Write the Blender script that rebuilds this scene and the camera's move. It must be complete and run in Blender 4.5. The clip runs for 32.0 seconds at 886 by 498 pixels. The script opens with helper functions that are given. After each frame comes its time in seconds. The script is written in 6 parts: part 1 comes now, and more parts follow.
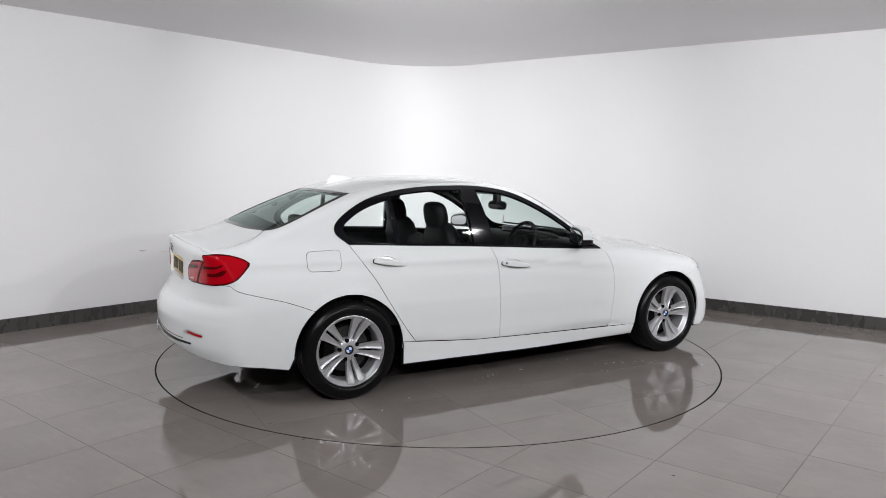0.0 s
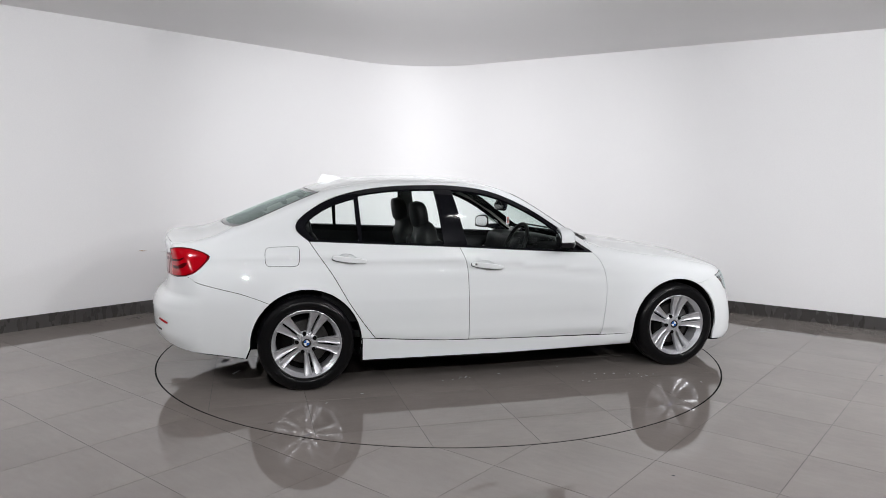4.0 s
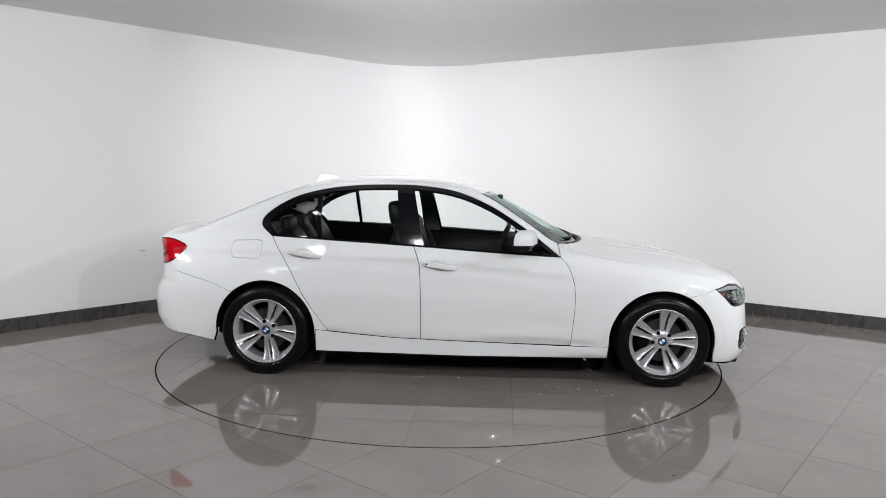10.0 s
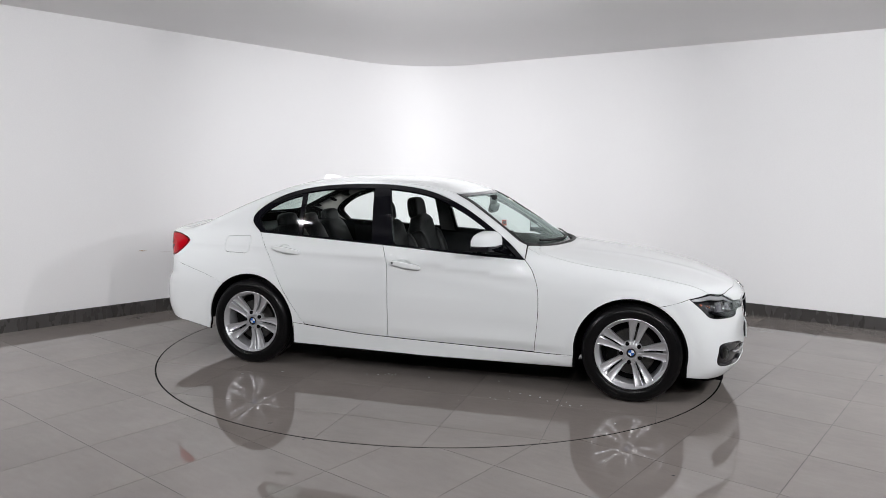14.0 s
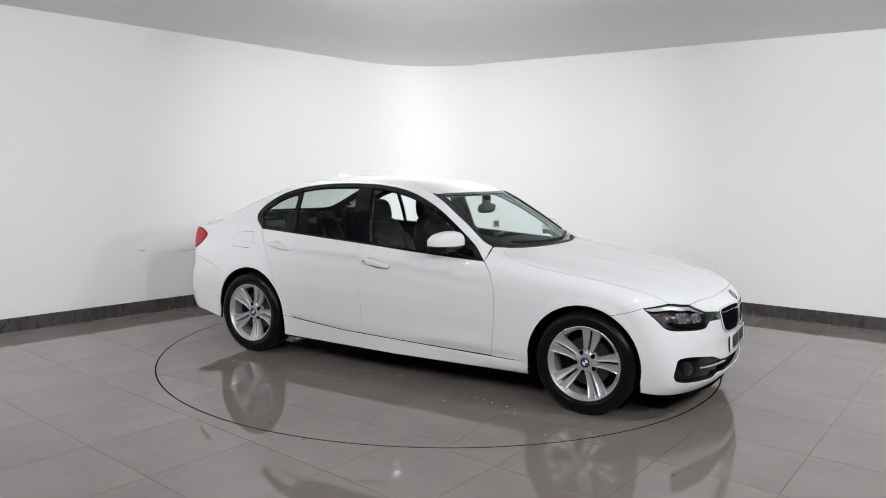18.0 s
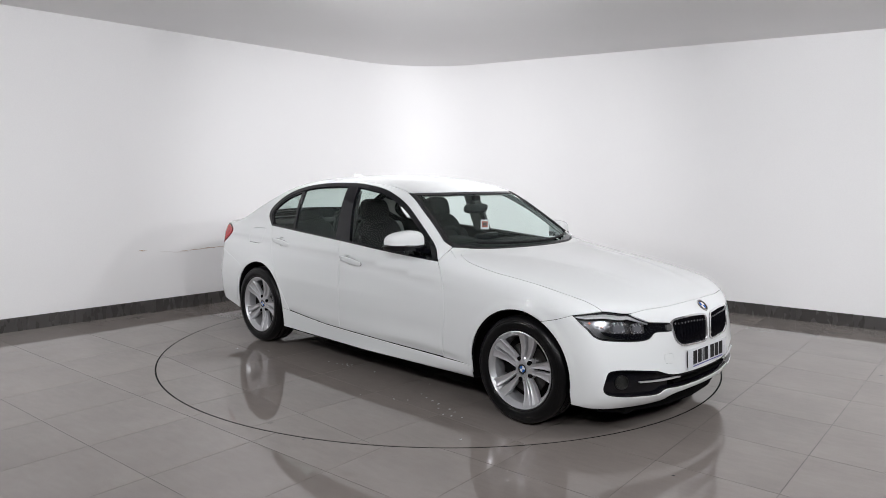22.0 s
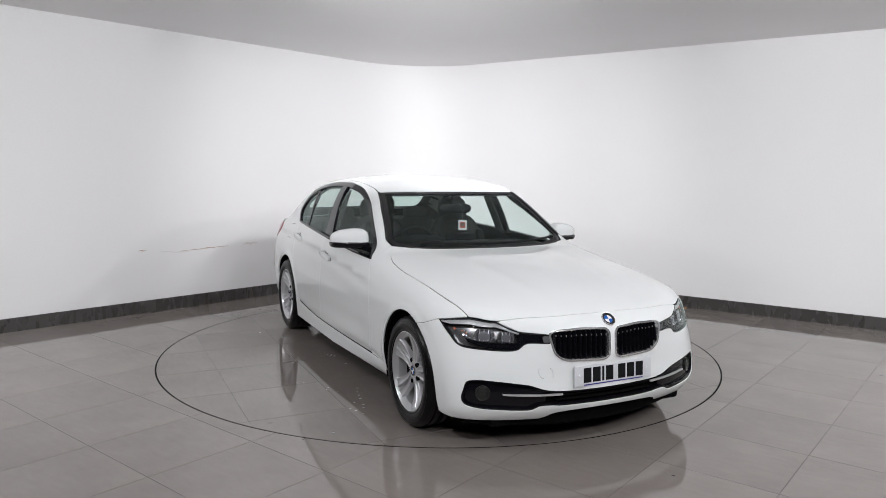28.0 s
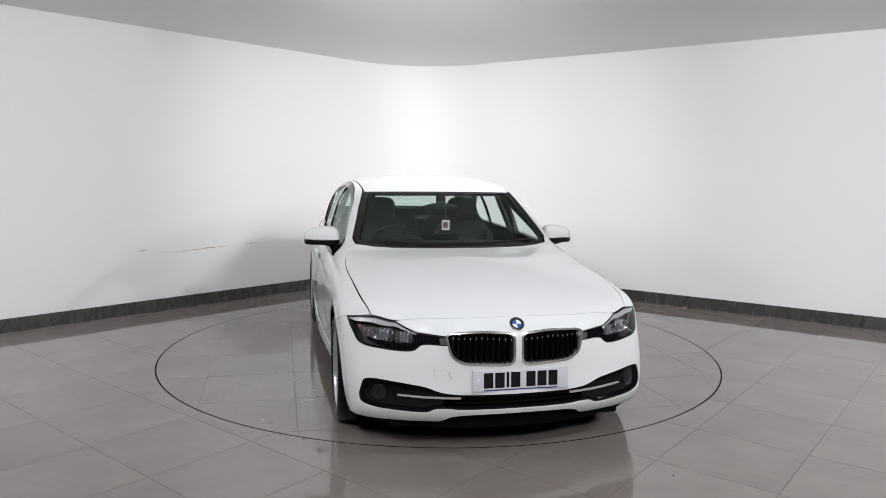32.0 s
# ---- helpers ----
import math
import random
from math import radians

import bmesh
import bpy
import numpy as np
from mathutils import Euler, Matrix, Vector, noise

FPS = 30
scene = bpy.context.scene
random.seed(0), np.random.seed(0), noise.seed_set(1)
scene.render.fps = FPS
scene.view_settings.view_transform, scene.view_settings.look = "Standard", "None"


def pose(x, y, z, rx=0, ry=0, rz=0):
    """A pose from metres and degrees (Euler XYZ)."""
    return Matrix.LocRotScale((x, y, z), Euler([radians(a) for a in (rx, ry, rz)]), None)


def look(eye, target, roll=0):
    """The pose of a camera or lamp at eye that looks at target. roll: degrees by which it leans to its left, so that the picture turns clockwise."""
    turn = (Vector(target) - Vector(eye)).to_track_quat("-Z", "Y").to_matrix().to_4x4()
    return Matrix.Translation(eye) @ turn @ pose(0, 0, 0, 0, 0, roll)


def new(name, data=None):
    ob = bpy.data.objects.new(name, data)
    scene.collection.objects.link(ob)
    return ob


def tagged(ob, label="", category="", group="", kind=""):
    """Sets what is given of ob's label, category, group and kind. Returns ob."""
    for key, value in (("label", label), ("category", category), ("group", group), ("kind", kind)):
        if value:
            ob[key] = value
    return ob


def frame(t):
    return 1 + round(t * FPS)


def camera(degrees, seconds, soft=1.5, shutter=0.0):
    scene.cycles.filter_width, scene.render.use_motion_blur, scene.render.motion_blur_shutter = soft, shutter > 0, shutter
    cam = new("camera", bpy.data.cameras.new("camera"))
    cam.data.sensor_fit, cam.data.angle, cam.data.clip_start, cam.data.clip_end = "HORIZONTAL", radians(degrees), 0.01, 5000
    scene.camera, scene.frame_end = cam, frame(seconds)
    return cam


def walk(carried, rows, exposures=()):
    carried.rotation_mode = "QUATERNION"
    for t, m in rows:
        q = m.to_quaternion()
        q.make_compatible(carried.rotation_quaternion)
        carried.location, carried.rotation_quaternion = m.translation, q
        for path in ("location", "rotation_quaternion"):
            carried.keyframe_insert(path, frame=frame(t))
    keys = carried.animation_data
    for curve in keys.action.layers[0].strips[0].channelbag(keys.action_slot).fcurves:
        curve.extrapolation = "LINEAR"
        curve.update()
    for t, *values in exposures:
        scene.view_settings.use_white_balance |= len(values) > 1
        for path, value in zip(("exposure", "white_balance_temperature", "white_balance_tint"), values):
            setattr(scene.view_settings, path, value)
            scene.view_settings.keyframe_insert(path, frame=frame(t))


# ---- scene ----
from mathutils.geometry import delaunay_2d_cdt

EYE = Vector((0.0, -5.955, 1.492))
YAW, PITCH, ROLL = radians(0.214), radians(6.352), 0.703
AIM = EYE + Vector((math.sin(YAW) * math.cos(PITCH), math.cos(YAW) * math.cos(PITCH), -math.sin(PITCH)))
cam = camera(63.49, 32.0, soft=0.5)
walk(cam, [(0.0, look(EYE, AIM, ROLL)), (32.0, look(EYE, AIM, ROLL))])

# ---- light: a closed studio, lit by small ceiling spotlights alone
world = bpy.data.worlds.new("studio_dark")
scene.world = world
world.use_nodes = True
world.node_tree.nodes["Background"].inputs[0].default_value = (0.9, 0.95, 1.0, 1)
world.node_tree.nodes["Background"].inputs[1].default_value = 0.02
scene.view_settings.exposure = 0.0

CEIL = 2.85
# place, target, watts, cone in degrees
SPOTS = [
    # the first four are added out of view to brighten corner and walls
    ((1.5, -2.1, 2.66), (-1.05, 3.10, 1.34), 470, 58),
    ((-1.3, -2.1, 2.66), (0.66, 3.15, 1.34), 415, 58),
    ((-3.0, -4.6, 2.60), (-4.3, 0.4, 1.3), 365, 84),
    ((3.2, -4.6, 2.60), (4.5, 0.8, 1.3), 540, 84),
    ((3.6, -2.8, 2.68), (1.3, -1.2, 0.3), 180, 140),
    ((-3.8, -2.6, 2.68), (-1.1, -1.2, 0.3), 140, 140),
    ((1.4, -2.6, 2.68), (0.8, -1.2, 0.3), 18, 140),
    ((-1.9, -2.6, 2.68), (-0.8, -1.2, 0.3), 18, 140),
    ((0.25, -6.2, 2.60), (0.2, 0.0, 0.6), 112, 130),
    ((2.3, -5.3, 2.60), (0.9, 0.0, 0.6), 225, 130),
    ((-0.9, -4.7, 2.60), (-0.5, 0.0, 0.6), 130, 130),
]
for eye, aim, watts, cone in SPOTS:
    lamp = bpy.data.lights.new("spot_beam", "SPOT")
    lamp.energy, lamp.color = watts, (0.972, 0.976, 1.0)
    lamp.spot_size, lamp.spot_blend, lamp.shadow_soft_size = radians(cone), 0.95, 0.16 if cone < 90 else 0.045
    new("spot_beam", lamp).matrix_world = look(eye, aim)


# ---- materials
def material(name, color, rough=0.5, metal=0.0, coat=0.0, emit=0.0, grain=0.0, scale=40.0, bump=0.0, blotch=0.0, blotch_scale=3.0, spec=0.5, tint=None):
    m = bpy.data.materials.new(name)
    m.use_nodes = True
    nt = m.node_tree
    b = nt.nodes["Principled BSDF"]
    b.inputs["Base Color"].default_value = (*color, 1)
    b.inputs["Roughness"].default_value = rough
    b.inputs["Metallic"].default_value = metal
    b.inputs["Coat Weight"].default_value = coat
    b.inputs["Coat Roughness"].default_value = 0.02
    b.inputs["Specular IOR Level"].default_value = spec
    if emit:
        b.inputs["Emission Color"].default_value = (*color, 1)
        b.inputs["Emission Strength"].default_value = emit
    if grain or bump or blotch:
        co = nt.nodes.new("ShaderNodeTexCoord")
        fine = nt.nodes.new("ShaderNodeTexNoise")
        fine.inputs["Scale"].default_value, fine.inputs["Detail"].default_value = scale, 5
        nt.links.new(co.outputs["Object"], fine.inputs["Vector"])
        wide = nt.nodes.new("ShaderNodeTexNoise")
        wide.inputs["Scale"].default_value, wide.inputs["Detail"].default_value = blotch_scale, 4
        nt.links.new(co.outputs["Object"], wide.inputs["Vector"])
        last = None
        for tex, amount in ((fine, grain), (wide, blotch)):
            if not amount:
                continue
            ramp = nt.nodes.new("ShaderNodeMapRange")
            ramp.inputs["From Min"].default_value, ramp.inputs["From Max"].default_value = 0.25, 0.75
            ramp.inputs["To Min"].default_value, ramp.inputs["To Max"].default_value = 1 - amount, 1 + amount
            nt.links.new(tex.outputs["Fac"], ramp.inputs["Value"])
            if last is None:
                last = ramp.outputs["Result"]
            else:
                mul = nt.nodes.new("ShaderNodeMath")
                mul.operation = "MULTIPLY"
                nt.links.new(last, mul.inputs[0])
                nt.links.new(ramp.outputs["Result"], mul.inputs[1])
                last = mul.outputs[0]
        if last is not None:
            vm = nt.nodes.new("ShaderNodeVectorMath")
            vm.operation = "SCALE"
            vm.inputs[0].default_value = color
            nt.links.new(last, vm.inputs["Scale"])
            nt.links.new(vm.outputs[0], b.inputs["Base Color"])
        if bump:
            bp = nt.nodes.new("ShaderNodeBump")
            bp.inputs["Strength"].default_value, bp.inputs["Distance"].default_value = bump, 0.002
            nt.links.new(fine.outputs["Fac"], bp.inputs["Height"])
            nt.links.new(bp.outputs["Normal"], b.inputs["Normal"])
    return m


def tile_material(name, color, vary=0.1, rough=0.035):
    """Polished porcelain: cloudy, with fine streaks, small wear in the gloss, and a shade of its own for each tile."""
    m = material(name, color, rough, spec=0.62)
    nt = m.node_tree
    b = nt.nodes["Principled BSDF"]
    co = nt.nodes.new("ShaderNodeTexCoord")
    info = nt.nodes.new("ShaderNodeObjectInfo")
    shift = nt.nodes.new("ShaderNodeVectorMath")
    shift.operation = "MULTIPLY_ADD"
    nt.links.new(info.outputs["Random"], shift.inputs[0])
    shift.inputs[1].default_value = (31, 17, 0)
    nt.links.new(co.outputs["Object"], shift.inputs[2])
    stretch = nt.nodes.new("ShaderNodeVectorMath")
    stretch.operation = "MULTIPLY"
    stretch.inputs[1].default_value = (1.0, 3.5, 1.0)
    nt.links.new(shift.outputs[0], stretch.inputs[0])
    val = None
    for scale, amount, src in ((2.2, 0.07, shift), (9.0, 0.035, stretch), (55.0, 0.035, stretch), (190.0, 0.05, shift)):
        tex = nt.nodes.new("ShaderNodeTexNoise")
        tex.inputs["Scale"].default_value, tex.inputs["Detail"].default_value = scale, 6
        nt.links.new(src.outputs[0], tex.inputs["Vector"])
        ramp = nt.nodes.new("ShaderNodeMapRange")
        ramp.inputs["From Min"].default_value, ramp.inputs["From Max"].default_value = 0.3, 0.7
        ramp.inputs["To Min"].default_value, ramp.inputs["To Max"].default_value = 1 - amount, 1 + amount
        nt.links.new(tex.outputs["Fac"], ramp.inputs["Value"])
        if val is None:
            val = ramp.outputs[0]
        else:
            mul = nt.nodes.new("ShaderNodeMath")
            mul.operation = "MULTIPLY"
            nt.links.new(val, mul.inputs[0])
            nt.links.new(ramp.outputs[0], mul.inputs[1])
            val = mul.outputs[0]
    each = nt.nodes.new("ShaderNodeMapRange")
    each.inputs["To Min"].default_value, each.inputs["To Max"].default_value = 1 - vary, 1 + vary
    nt.links.new(info.outputs["Random"], each.inputs["Value"])
    mul = nt.nodes.new("ShaderNodeMath")
    mul.operation = "MULTIPLY"
    nt.links.new(val, mul.inputs[0])
    nt.links.new(each.outputs[0], mul.inputs[1])
    vm = nt.nodes.new("ShaderNodeVectorMath")
    vm.operation = "SCALE"
    vm.inputs[0].default_value = color
    nt.links.new(mul.outputs[0], vm.inputs["Scale"])
    nt.links.new(vm.outputs[0], b.inputs["Base Color"])
    wear = nt.nodes.new("ShaderNodeTexNoise")
    wear.inputs["Scale"].default_value, wear.inputs["Detail"].default_value = 5.0, 8
    nt.links.new(stretch.outputs[0], wear.inputs["Vector"])
    rr = nt.nodes.new("ShaderNodeMapRange")
    rr.inputs["From Min"].default_value, rr.inputs["From Max"].default_value = 0.35, 0.75
    rr.inputs["To Min"].default_value, rr.inputs["To Max"].default_value = rough * 0.6, rough * 1.9
    nt.links.new(wear.outputs["Fac"], rr.inputs["Value"])
    nt.links.new(rr.outputs[0], b.inputs["Roughness"])
    return m


def clear_glass(name, color, rough=0.0, least=0.03):
    m = bpy.data.materials.new(name)
    m.use_nodes = True
    nt = m.node_tree
    nt.nodes.remove(nt.nodes["Principled BSDF"])
    out = nt.nodes["Material Output"]
    through_it = nt.nodes.new("ShaderNodeBsdfTransparent")
    through_it.inputs[0].default_value = (*color, 1)
    gloss = nt.nodes.new("ShaderNodeBsdfGlossy")
    gloss.inputs["Roughness"].default_value = rough
    gloss.inputs["Color"].default_value = (0.84, 1.0, 0.96, 1)
    face = nt.nodes.new("ShaderNodeLayerWeight")
    face.inputs["Blend"].default_value = 0.5
    power = nt.nodes.new("ShaderNodeMath")
    power.operation = "POWER"
    power.inputs[1].default_value = 4.5
    nt.links.new(face.outputs["Facing"], power.inputs[0])
    fres = nt.nodes.new("ShaderNodeMapRange")
    fres.inputs["To Min"].default_value, fres.inputs["To Max"].default_value = least, 0.6
    nt.links.new(power.outputs[0], fres.inputs["Value"])
    mix = nt.nodes.new("ShaderNodeMixShader")
    nt.links.new(fres.outputs[0], mix.inputs[0])
    nt.links.new(through_it.outputs[0], mix.inputs[1])
    nt.links.new(gloss.outputs[0], mix.inputs[2])
    nt.links.new(mix.outputs[0], out.inputs[0])
    return m


M_WALL = material("white_emulsion", (0.82, 0.815, 0.82), 0.55, grain=0.015, scale=90, bump=0.06, blotch=0.012, blotch_scale=0.8)
# for unseen surfaces only: its grey sets the fill light and dark reflections
M_BLACKOUT = material("unseen_charcoal", (0.12, 0.12, 0.123), 0.9, grain=0.05, scale=60)
M_CEIL = material("ceiling_paint", (0.80, 0.785, 0.785), 0.42, grain=0.015, scale=80, bump=0.05, blotch=0.02, blotch_scale=0.7)
M_TILE = tile_material("polished_floor_tile", (0.212, 0.188, 0.174), 0.04)
M_SKIRT = tile_material("dark_skirting_tile", (0.06, 0.056, 0.054), 0.06, rough=0.25)
M_GROUT = material("grout", (0.095, 0.086, 0.080), 0.9, grain=0.2, scale=60)
M_RIM = material("rim_gap_black", (0.004, 0.004, 0.004), 0.95, grain=0.2, scale=90, spec=0.05)
M_RUBBER = material("black_rubber", (0.012, 0.012, 0.013), 0.7, grain=0.15, scale=120)
M_PAINT = material("white_car_paint", (0.775, 0.79, 0.795), 0.5, coat=1.0, spec=0.0)
M_GLOSSBLACK = material("gloss_black_trim", (0.005, 0.005, 0.007), 0.06, spec=0.4)
M_PLASTIC = material("matt_black_plastic", (0.012, 0.012, 0.013), 0.5, spec=0.25, grain=0.15, scale=300, bump=0.1)
M_DARK = material("underbody_black", (0.004, 0.004, 0.004), 0.9, grain=0.2, scale=60, spec=0.05)
M_TYRE = material("tyre_rubber", (0.0045, 0.0045, 0.005), 0.28, spec=0.2, grain=0.2, scale=90, bump=0.12)
M_ALLOY = material("silver_alloy", (0.56, 0.56, 0.58), 0.33, metal=0.65, grain=0.03, scale=200)
M_CHROME = material("chrome", (0.92, 0.92, 0.94), 0.12, metal=0.85)
M_SATIN = material("satin_chrome", (0.80, 0.80, 0.82), 0.2, metal=0.65)
M_MIRROR = material("mirror_silver", (0.85, 0.85, 0.87), 0.01, metal=1.0)
M_STEEL = material("brake_steel", (0.07, 0.068, 0.066), 0.4, metal=0.9, grain=0.2, scale=90)
M_RED = material("red_lamp_lens", (0.43, 0.0015, 0.008), 0.08, coat=0.8, spec=0.1)
M_DARKRED = material("dark_red_lamp_core", (0.075, 0.0008, 0.002), 0.25, coat=0.4, spec=0.1)
M_LAMPBLACK = material("lamp_housing", (0.02, 0.02, 0.022), 0.25)
M_LAMPGREY = material("lamp_inner_grey", (0.26, 0.26, 0.27), 0.22, metal=0.7)
M_BROW = material("lamp_brow_grey", (0.42, 0.42, 0.43), 0.35, metal=0.3)
M_DARKTRIM = material("grey_pillar_trim", (0.06, 0.06, 0.06), 0.8, grain=0.08, scale=150)
M_REFLECTOR = material("lamp_reflector", (0.70, 0.70, 0.72), 0.14, metal=0.95)
M_LENSGLASS = material("lamp_projector_glass", (0.22, 0.22, 0.24), 0.05, metal=0.4, coat=1.0)
M_AMBER = material("amber_reflector", (0.40, 0.13, 0.08), 0.2)
M_LEATHER = material("black_leather", (0.006, 0.0065, 0.0068), 0.5, spec=0.22, grain=0.1, scale=60)
M_DASH = material("dashboard_plastic", (0.005, 0.0055, 0.006), 0.6, spec=0.22, grain=0.15, scale=200, bump=0.15)
M_LINER = material("grey_headliner", (0.33, 0.325, 0.30), 0.9, grain=0.05, scale=200)
M_CARPET = material("black_carpet", (0.015, 0.015, 0.016), 0.95, grain=0.3, scale=200)
M_WINDOW = clear_glass("tinted_window_glass", (0.95, 0.98, 0.97))
M_SCREEN = clear_glass("windscreen_glass", (0.83, 0.92, 0.89))
M_REARGLASS = clear_glass("rear_window_glass", (0.66, 0.76, 0.72), least=0.06)
M_LENS = clear_glass("clear_lamp_lens", (0.92, 0.93, 0.94))
M_PLATE = material("white_plate", (0.62, 0.63, 0.66), 0.3, coat=0.4)
M_PLATEY = material("yellow_plate", (0.75, 0.52, 0.05), 0.3, coat=0.4)
M_INK = material("black_print", (0.006, 0.006, 0.007), 0.5, spec=0.2)
M_BLUE = material("badge_blue", (0.02, 0.12, 0.45), 0.15, coat=1.0)
M_WHITE = material("badge_white", (0.8, 0.82, 0.85), 0.15, coat=1.0)
M_BLUESTRIP = material("plate_blue_strip", (0.03, 0.03, 0.22), 0.3)


# ---- mesh helpers
def raw(name, verts, faces, mat, smooth=False, normals=None):
    me = bpy.data.meshes.new(name)
    me.from_pydata([tuple(v) for v in verts], [], [tuple(f) for f in faces])
    me.materials.append(mat)
    if smooth or normals is not None:
        me.polygons.foreach_set("use_smooth", [True] * len(me.polygons))
    if normals is not None:
        me.normals_split_custom_set_from_vertices([tuple(n) for n in normals])
    me.update()
    return me


def part(name, me, parent=None, label=""):
    ob = new(name, me)
    if parent is not None:
        ob.parent = parent
    return tagged(ob, label)


def bm_mesh(name, bm, mat, smooth=None):
    me = bpy.data.meshes.new(name)
    bmesh.ops.recalc_face_normals(bm, faces=bm.faces)
    bm.to_mesh(me)
    bm.free()
    me.materials.append(mat)
    if smooth is not None:
        me.polygons.foreach_set("use_smooth", [True] * len(me.polygons))
        me.set_sharp_from_angle(angle=radians(smooth))
    return me


def box(name, size, at, mat, bevel=0.0, m=None, smooth=40, seg=2):
    bm = bmesh.new()
    bmesh.ops.create_cube(bm, size=1)
    bmesh.ops.scale(bm, vec=size, verts=bm.verts)
    if bevel:
        bmesh.ops.bevel(bm, geom=list(bm.edges), offset=bevel, segments=seg, affect="EDGES", profile=0.6)
    if m is not None:
        bmesh.ops.transform(bm, matrix=m, verts=bm.verts)
    bmesh.ops.translate(bm, vec=at, verts=bm.verts)
    return bm_mesh(name, bm, mat, smooth if bevel else None)


def lathe(name, profile, mat, seg=48, smooth=35, axis="Y"):
    """Turns a profile of (radius, along) pairs about an axis."""
    verts, faces = [], []
    n = len(profile)
    for i in range(seg):
        a = 2 * math.pi * i / seg
        for r, h in profile:
            c, s = r * math.cos(a), r * math.sin(a)
            verts.append((c, h, s) if axis == "Y" else (c, s, h) if axis == "Z" else (h, c, s))
    for i in range(seg):
        for j in range(n - 1):
            a, b = i * n + j, ((i + 1) % seg) * n + j
            faces.append((a, b, b + 1, a + 1))
    me = raw(name, verts, faces, mat, True)
    bm = bmesh.new()
    bm.from_mesh(me)
    bmesh.ops.remove_doubles(bm, verts=bm.verts, dist=1e-5)
    bpy.data.meshes.remove(me)
    return bm_mesh(name, bm, mat, smooth)


# ---- the room
CORNER = Vector((-0.394, 4.142))
DL, DR = Vector((-0.6698, -0.7426)).normalized(), Vector((0.8143, -0.5805)).normalized()
ROUND = 1.15


def room_line():
    """The inner face of the two visible walls: straight, round the corner, straight."""
    half = math.acos(DL.dot(DR)) / 2
    run = ROUND / math.tan(half)
    mid = (DL + DR).normalized()
    centre = CORNER + mid * (ROUND / math.sin(half))
    a, b = CORNER + DL * run, CORNER + DR * run
    a0, a1 = math.atan2(*(a - centre).yx), math.atan2(*(b - centre).yx)
    if a1 > a0:
        a1 -= 2 * math.pi
    arc = [centre + ROUND * Vector((math.cos(a0 + (a1 - a0) * i / 24), math.sin(a0 + (a1 - a0) * i / 24))) for i in range(25)]
    return [CORNER + DL * 6.3] + arc + [CORNER + DR * 6.3]


LINE = room_line()


def ribbon(name, line, z0, z1, thick, mat):
    """An upright wall along a line in plan, with thickness to its outside (its left)."""
    verts, faces = [], []
    n = len(line)
    for i, p in enumerate(line):
        d = (line[min(i + 1, n - 1)] - line[max(i - 1, 0)]).normalized()
        out = Vector((-d.y, d.x)) * thick
        for q in (p, p + out):
            verts += [(q.x, q.y, z0), (q.x, q.y, z1)]
    for i in range(n - 1):
        a, b = 4 * i, 4 * i + 4
        faces += [(a, b, b + 1, a + 1), (a + 2, a + 3, b + 3, b + 2), (a + 1, b + 1, b + 3, a + 3), (a, a + 2, b + 2, b)]
    faces += [(0, 1, 3, 2), (4 * n - 4, 4 * n - 2, 4 * n - 1, 4 * n - 3)]
    me = raw(name, verts, faces, mat, True)
    me.set_sharp_from_angle(angle=radians(30))
    return me


tagged(new("wall_north", ribbon("wall_north", LINE, -0.05, CEIL, 0.12, M_WALL)), "matt white studio wall with a rounded corner", "wall", kind="structure")
END_L, END_R = LINE[0], LINE[-1]
REST = [Vector((6.9, -1.4)), Vector((5.2, -8.4)), Vector((-5.2, -8.4)), Vector((-6.9, -1.8))]
ring_rest = [END_R] + REST + [END_L]
# the three south walls are unseen, kept dark to limit bounce light
for name, a, b in zip(("wall_east", "wall_south_east", "wall_south", "wall_south_west", "wall_west"), ring_rest, ring_rest[1:]):
    tagged(new(name, ribbon(name, [a, b], -0.05, CEIL, 0.12, M_WALL if name in ("wall_east", "wall_west") else M_BLACKOUT)), "plain matt white studio wall" if name in ("wall_east", "wall_west") else "unseen charcoal wall, dark to hold down bounce light", "wall", kind="structure")


def slab(name, z0, z1, mat):
    pts = [END_L] + LINE[1:-1] + [END_R] + REST
    grow = [p + (p - Vector((0, -1))).normalized() * 0.1 for p in pts]
    n = len(grow)
    bm = bmesh.new()
    for z in (z0, z1):
        bm.faces.new([bm.verts.new((p.x, p.y, z)) for p in grow])
    bm.verts.ensure_lookup_table()
    for i in range(n):
        j = (i + 1) % n
        bm.faces.new((bm.verts[i], bm.verts[j], bm.verts[n + j], bm.verts[n + i]))
    return bm_mesh(name, bm, mat)




def ceiling_slab(name, y0, y1, mat):
    """The part of the ceiling between two lines across the room."""
    bm = bmesh.new()
    bmesh.ops.create_cube(bm, size=1)
    bmesh.ops.scale(bm, vec=(16.0, y1 - y0, 0.1), verts=bm.verts)
    bmesh.ops.translate(bm, vec=(0.2, (y0 + y1) / 2, CEIL + 0.05), verts=bm.verts)
    return bm_mesh(name, bm, mat)


tagged(new("ceiling", ceiling_slab("ceiling", -1.4, 4.6, M_CEIL)), "plain pale grey painted ceiling", "ceiling", kind="structure")
# unseen rear half, darkened to cut bounce light and ceiling reflections
tagged(new("ceiling_rear", ceiling_slab("ceiling_rear", -9.6, -1.4, M_BLACKOUT)), "unseen charcoal ceiling, dark to hold down bounce light", "ceiling", kind="structure")
floor = tagged(new("floor", slab("floor", -0.12, -0.0016, M_GROUT)), "polished grey porcelain floor tiles with thin dark joints", "floor", kind="structure")

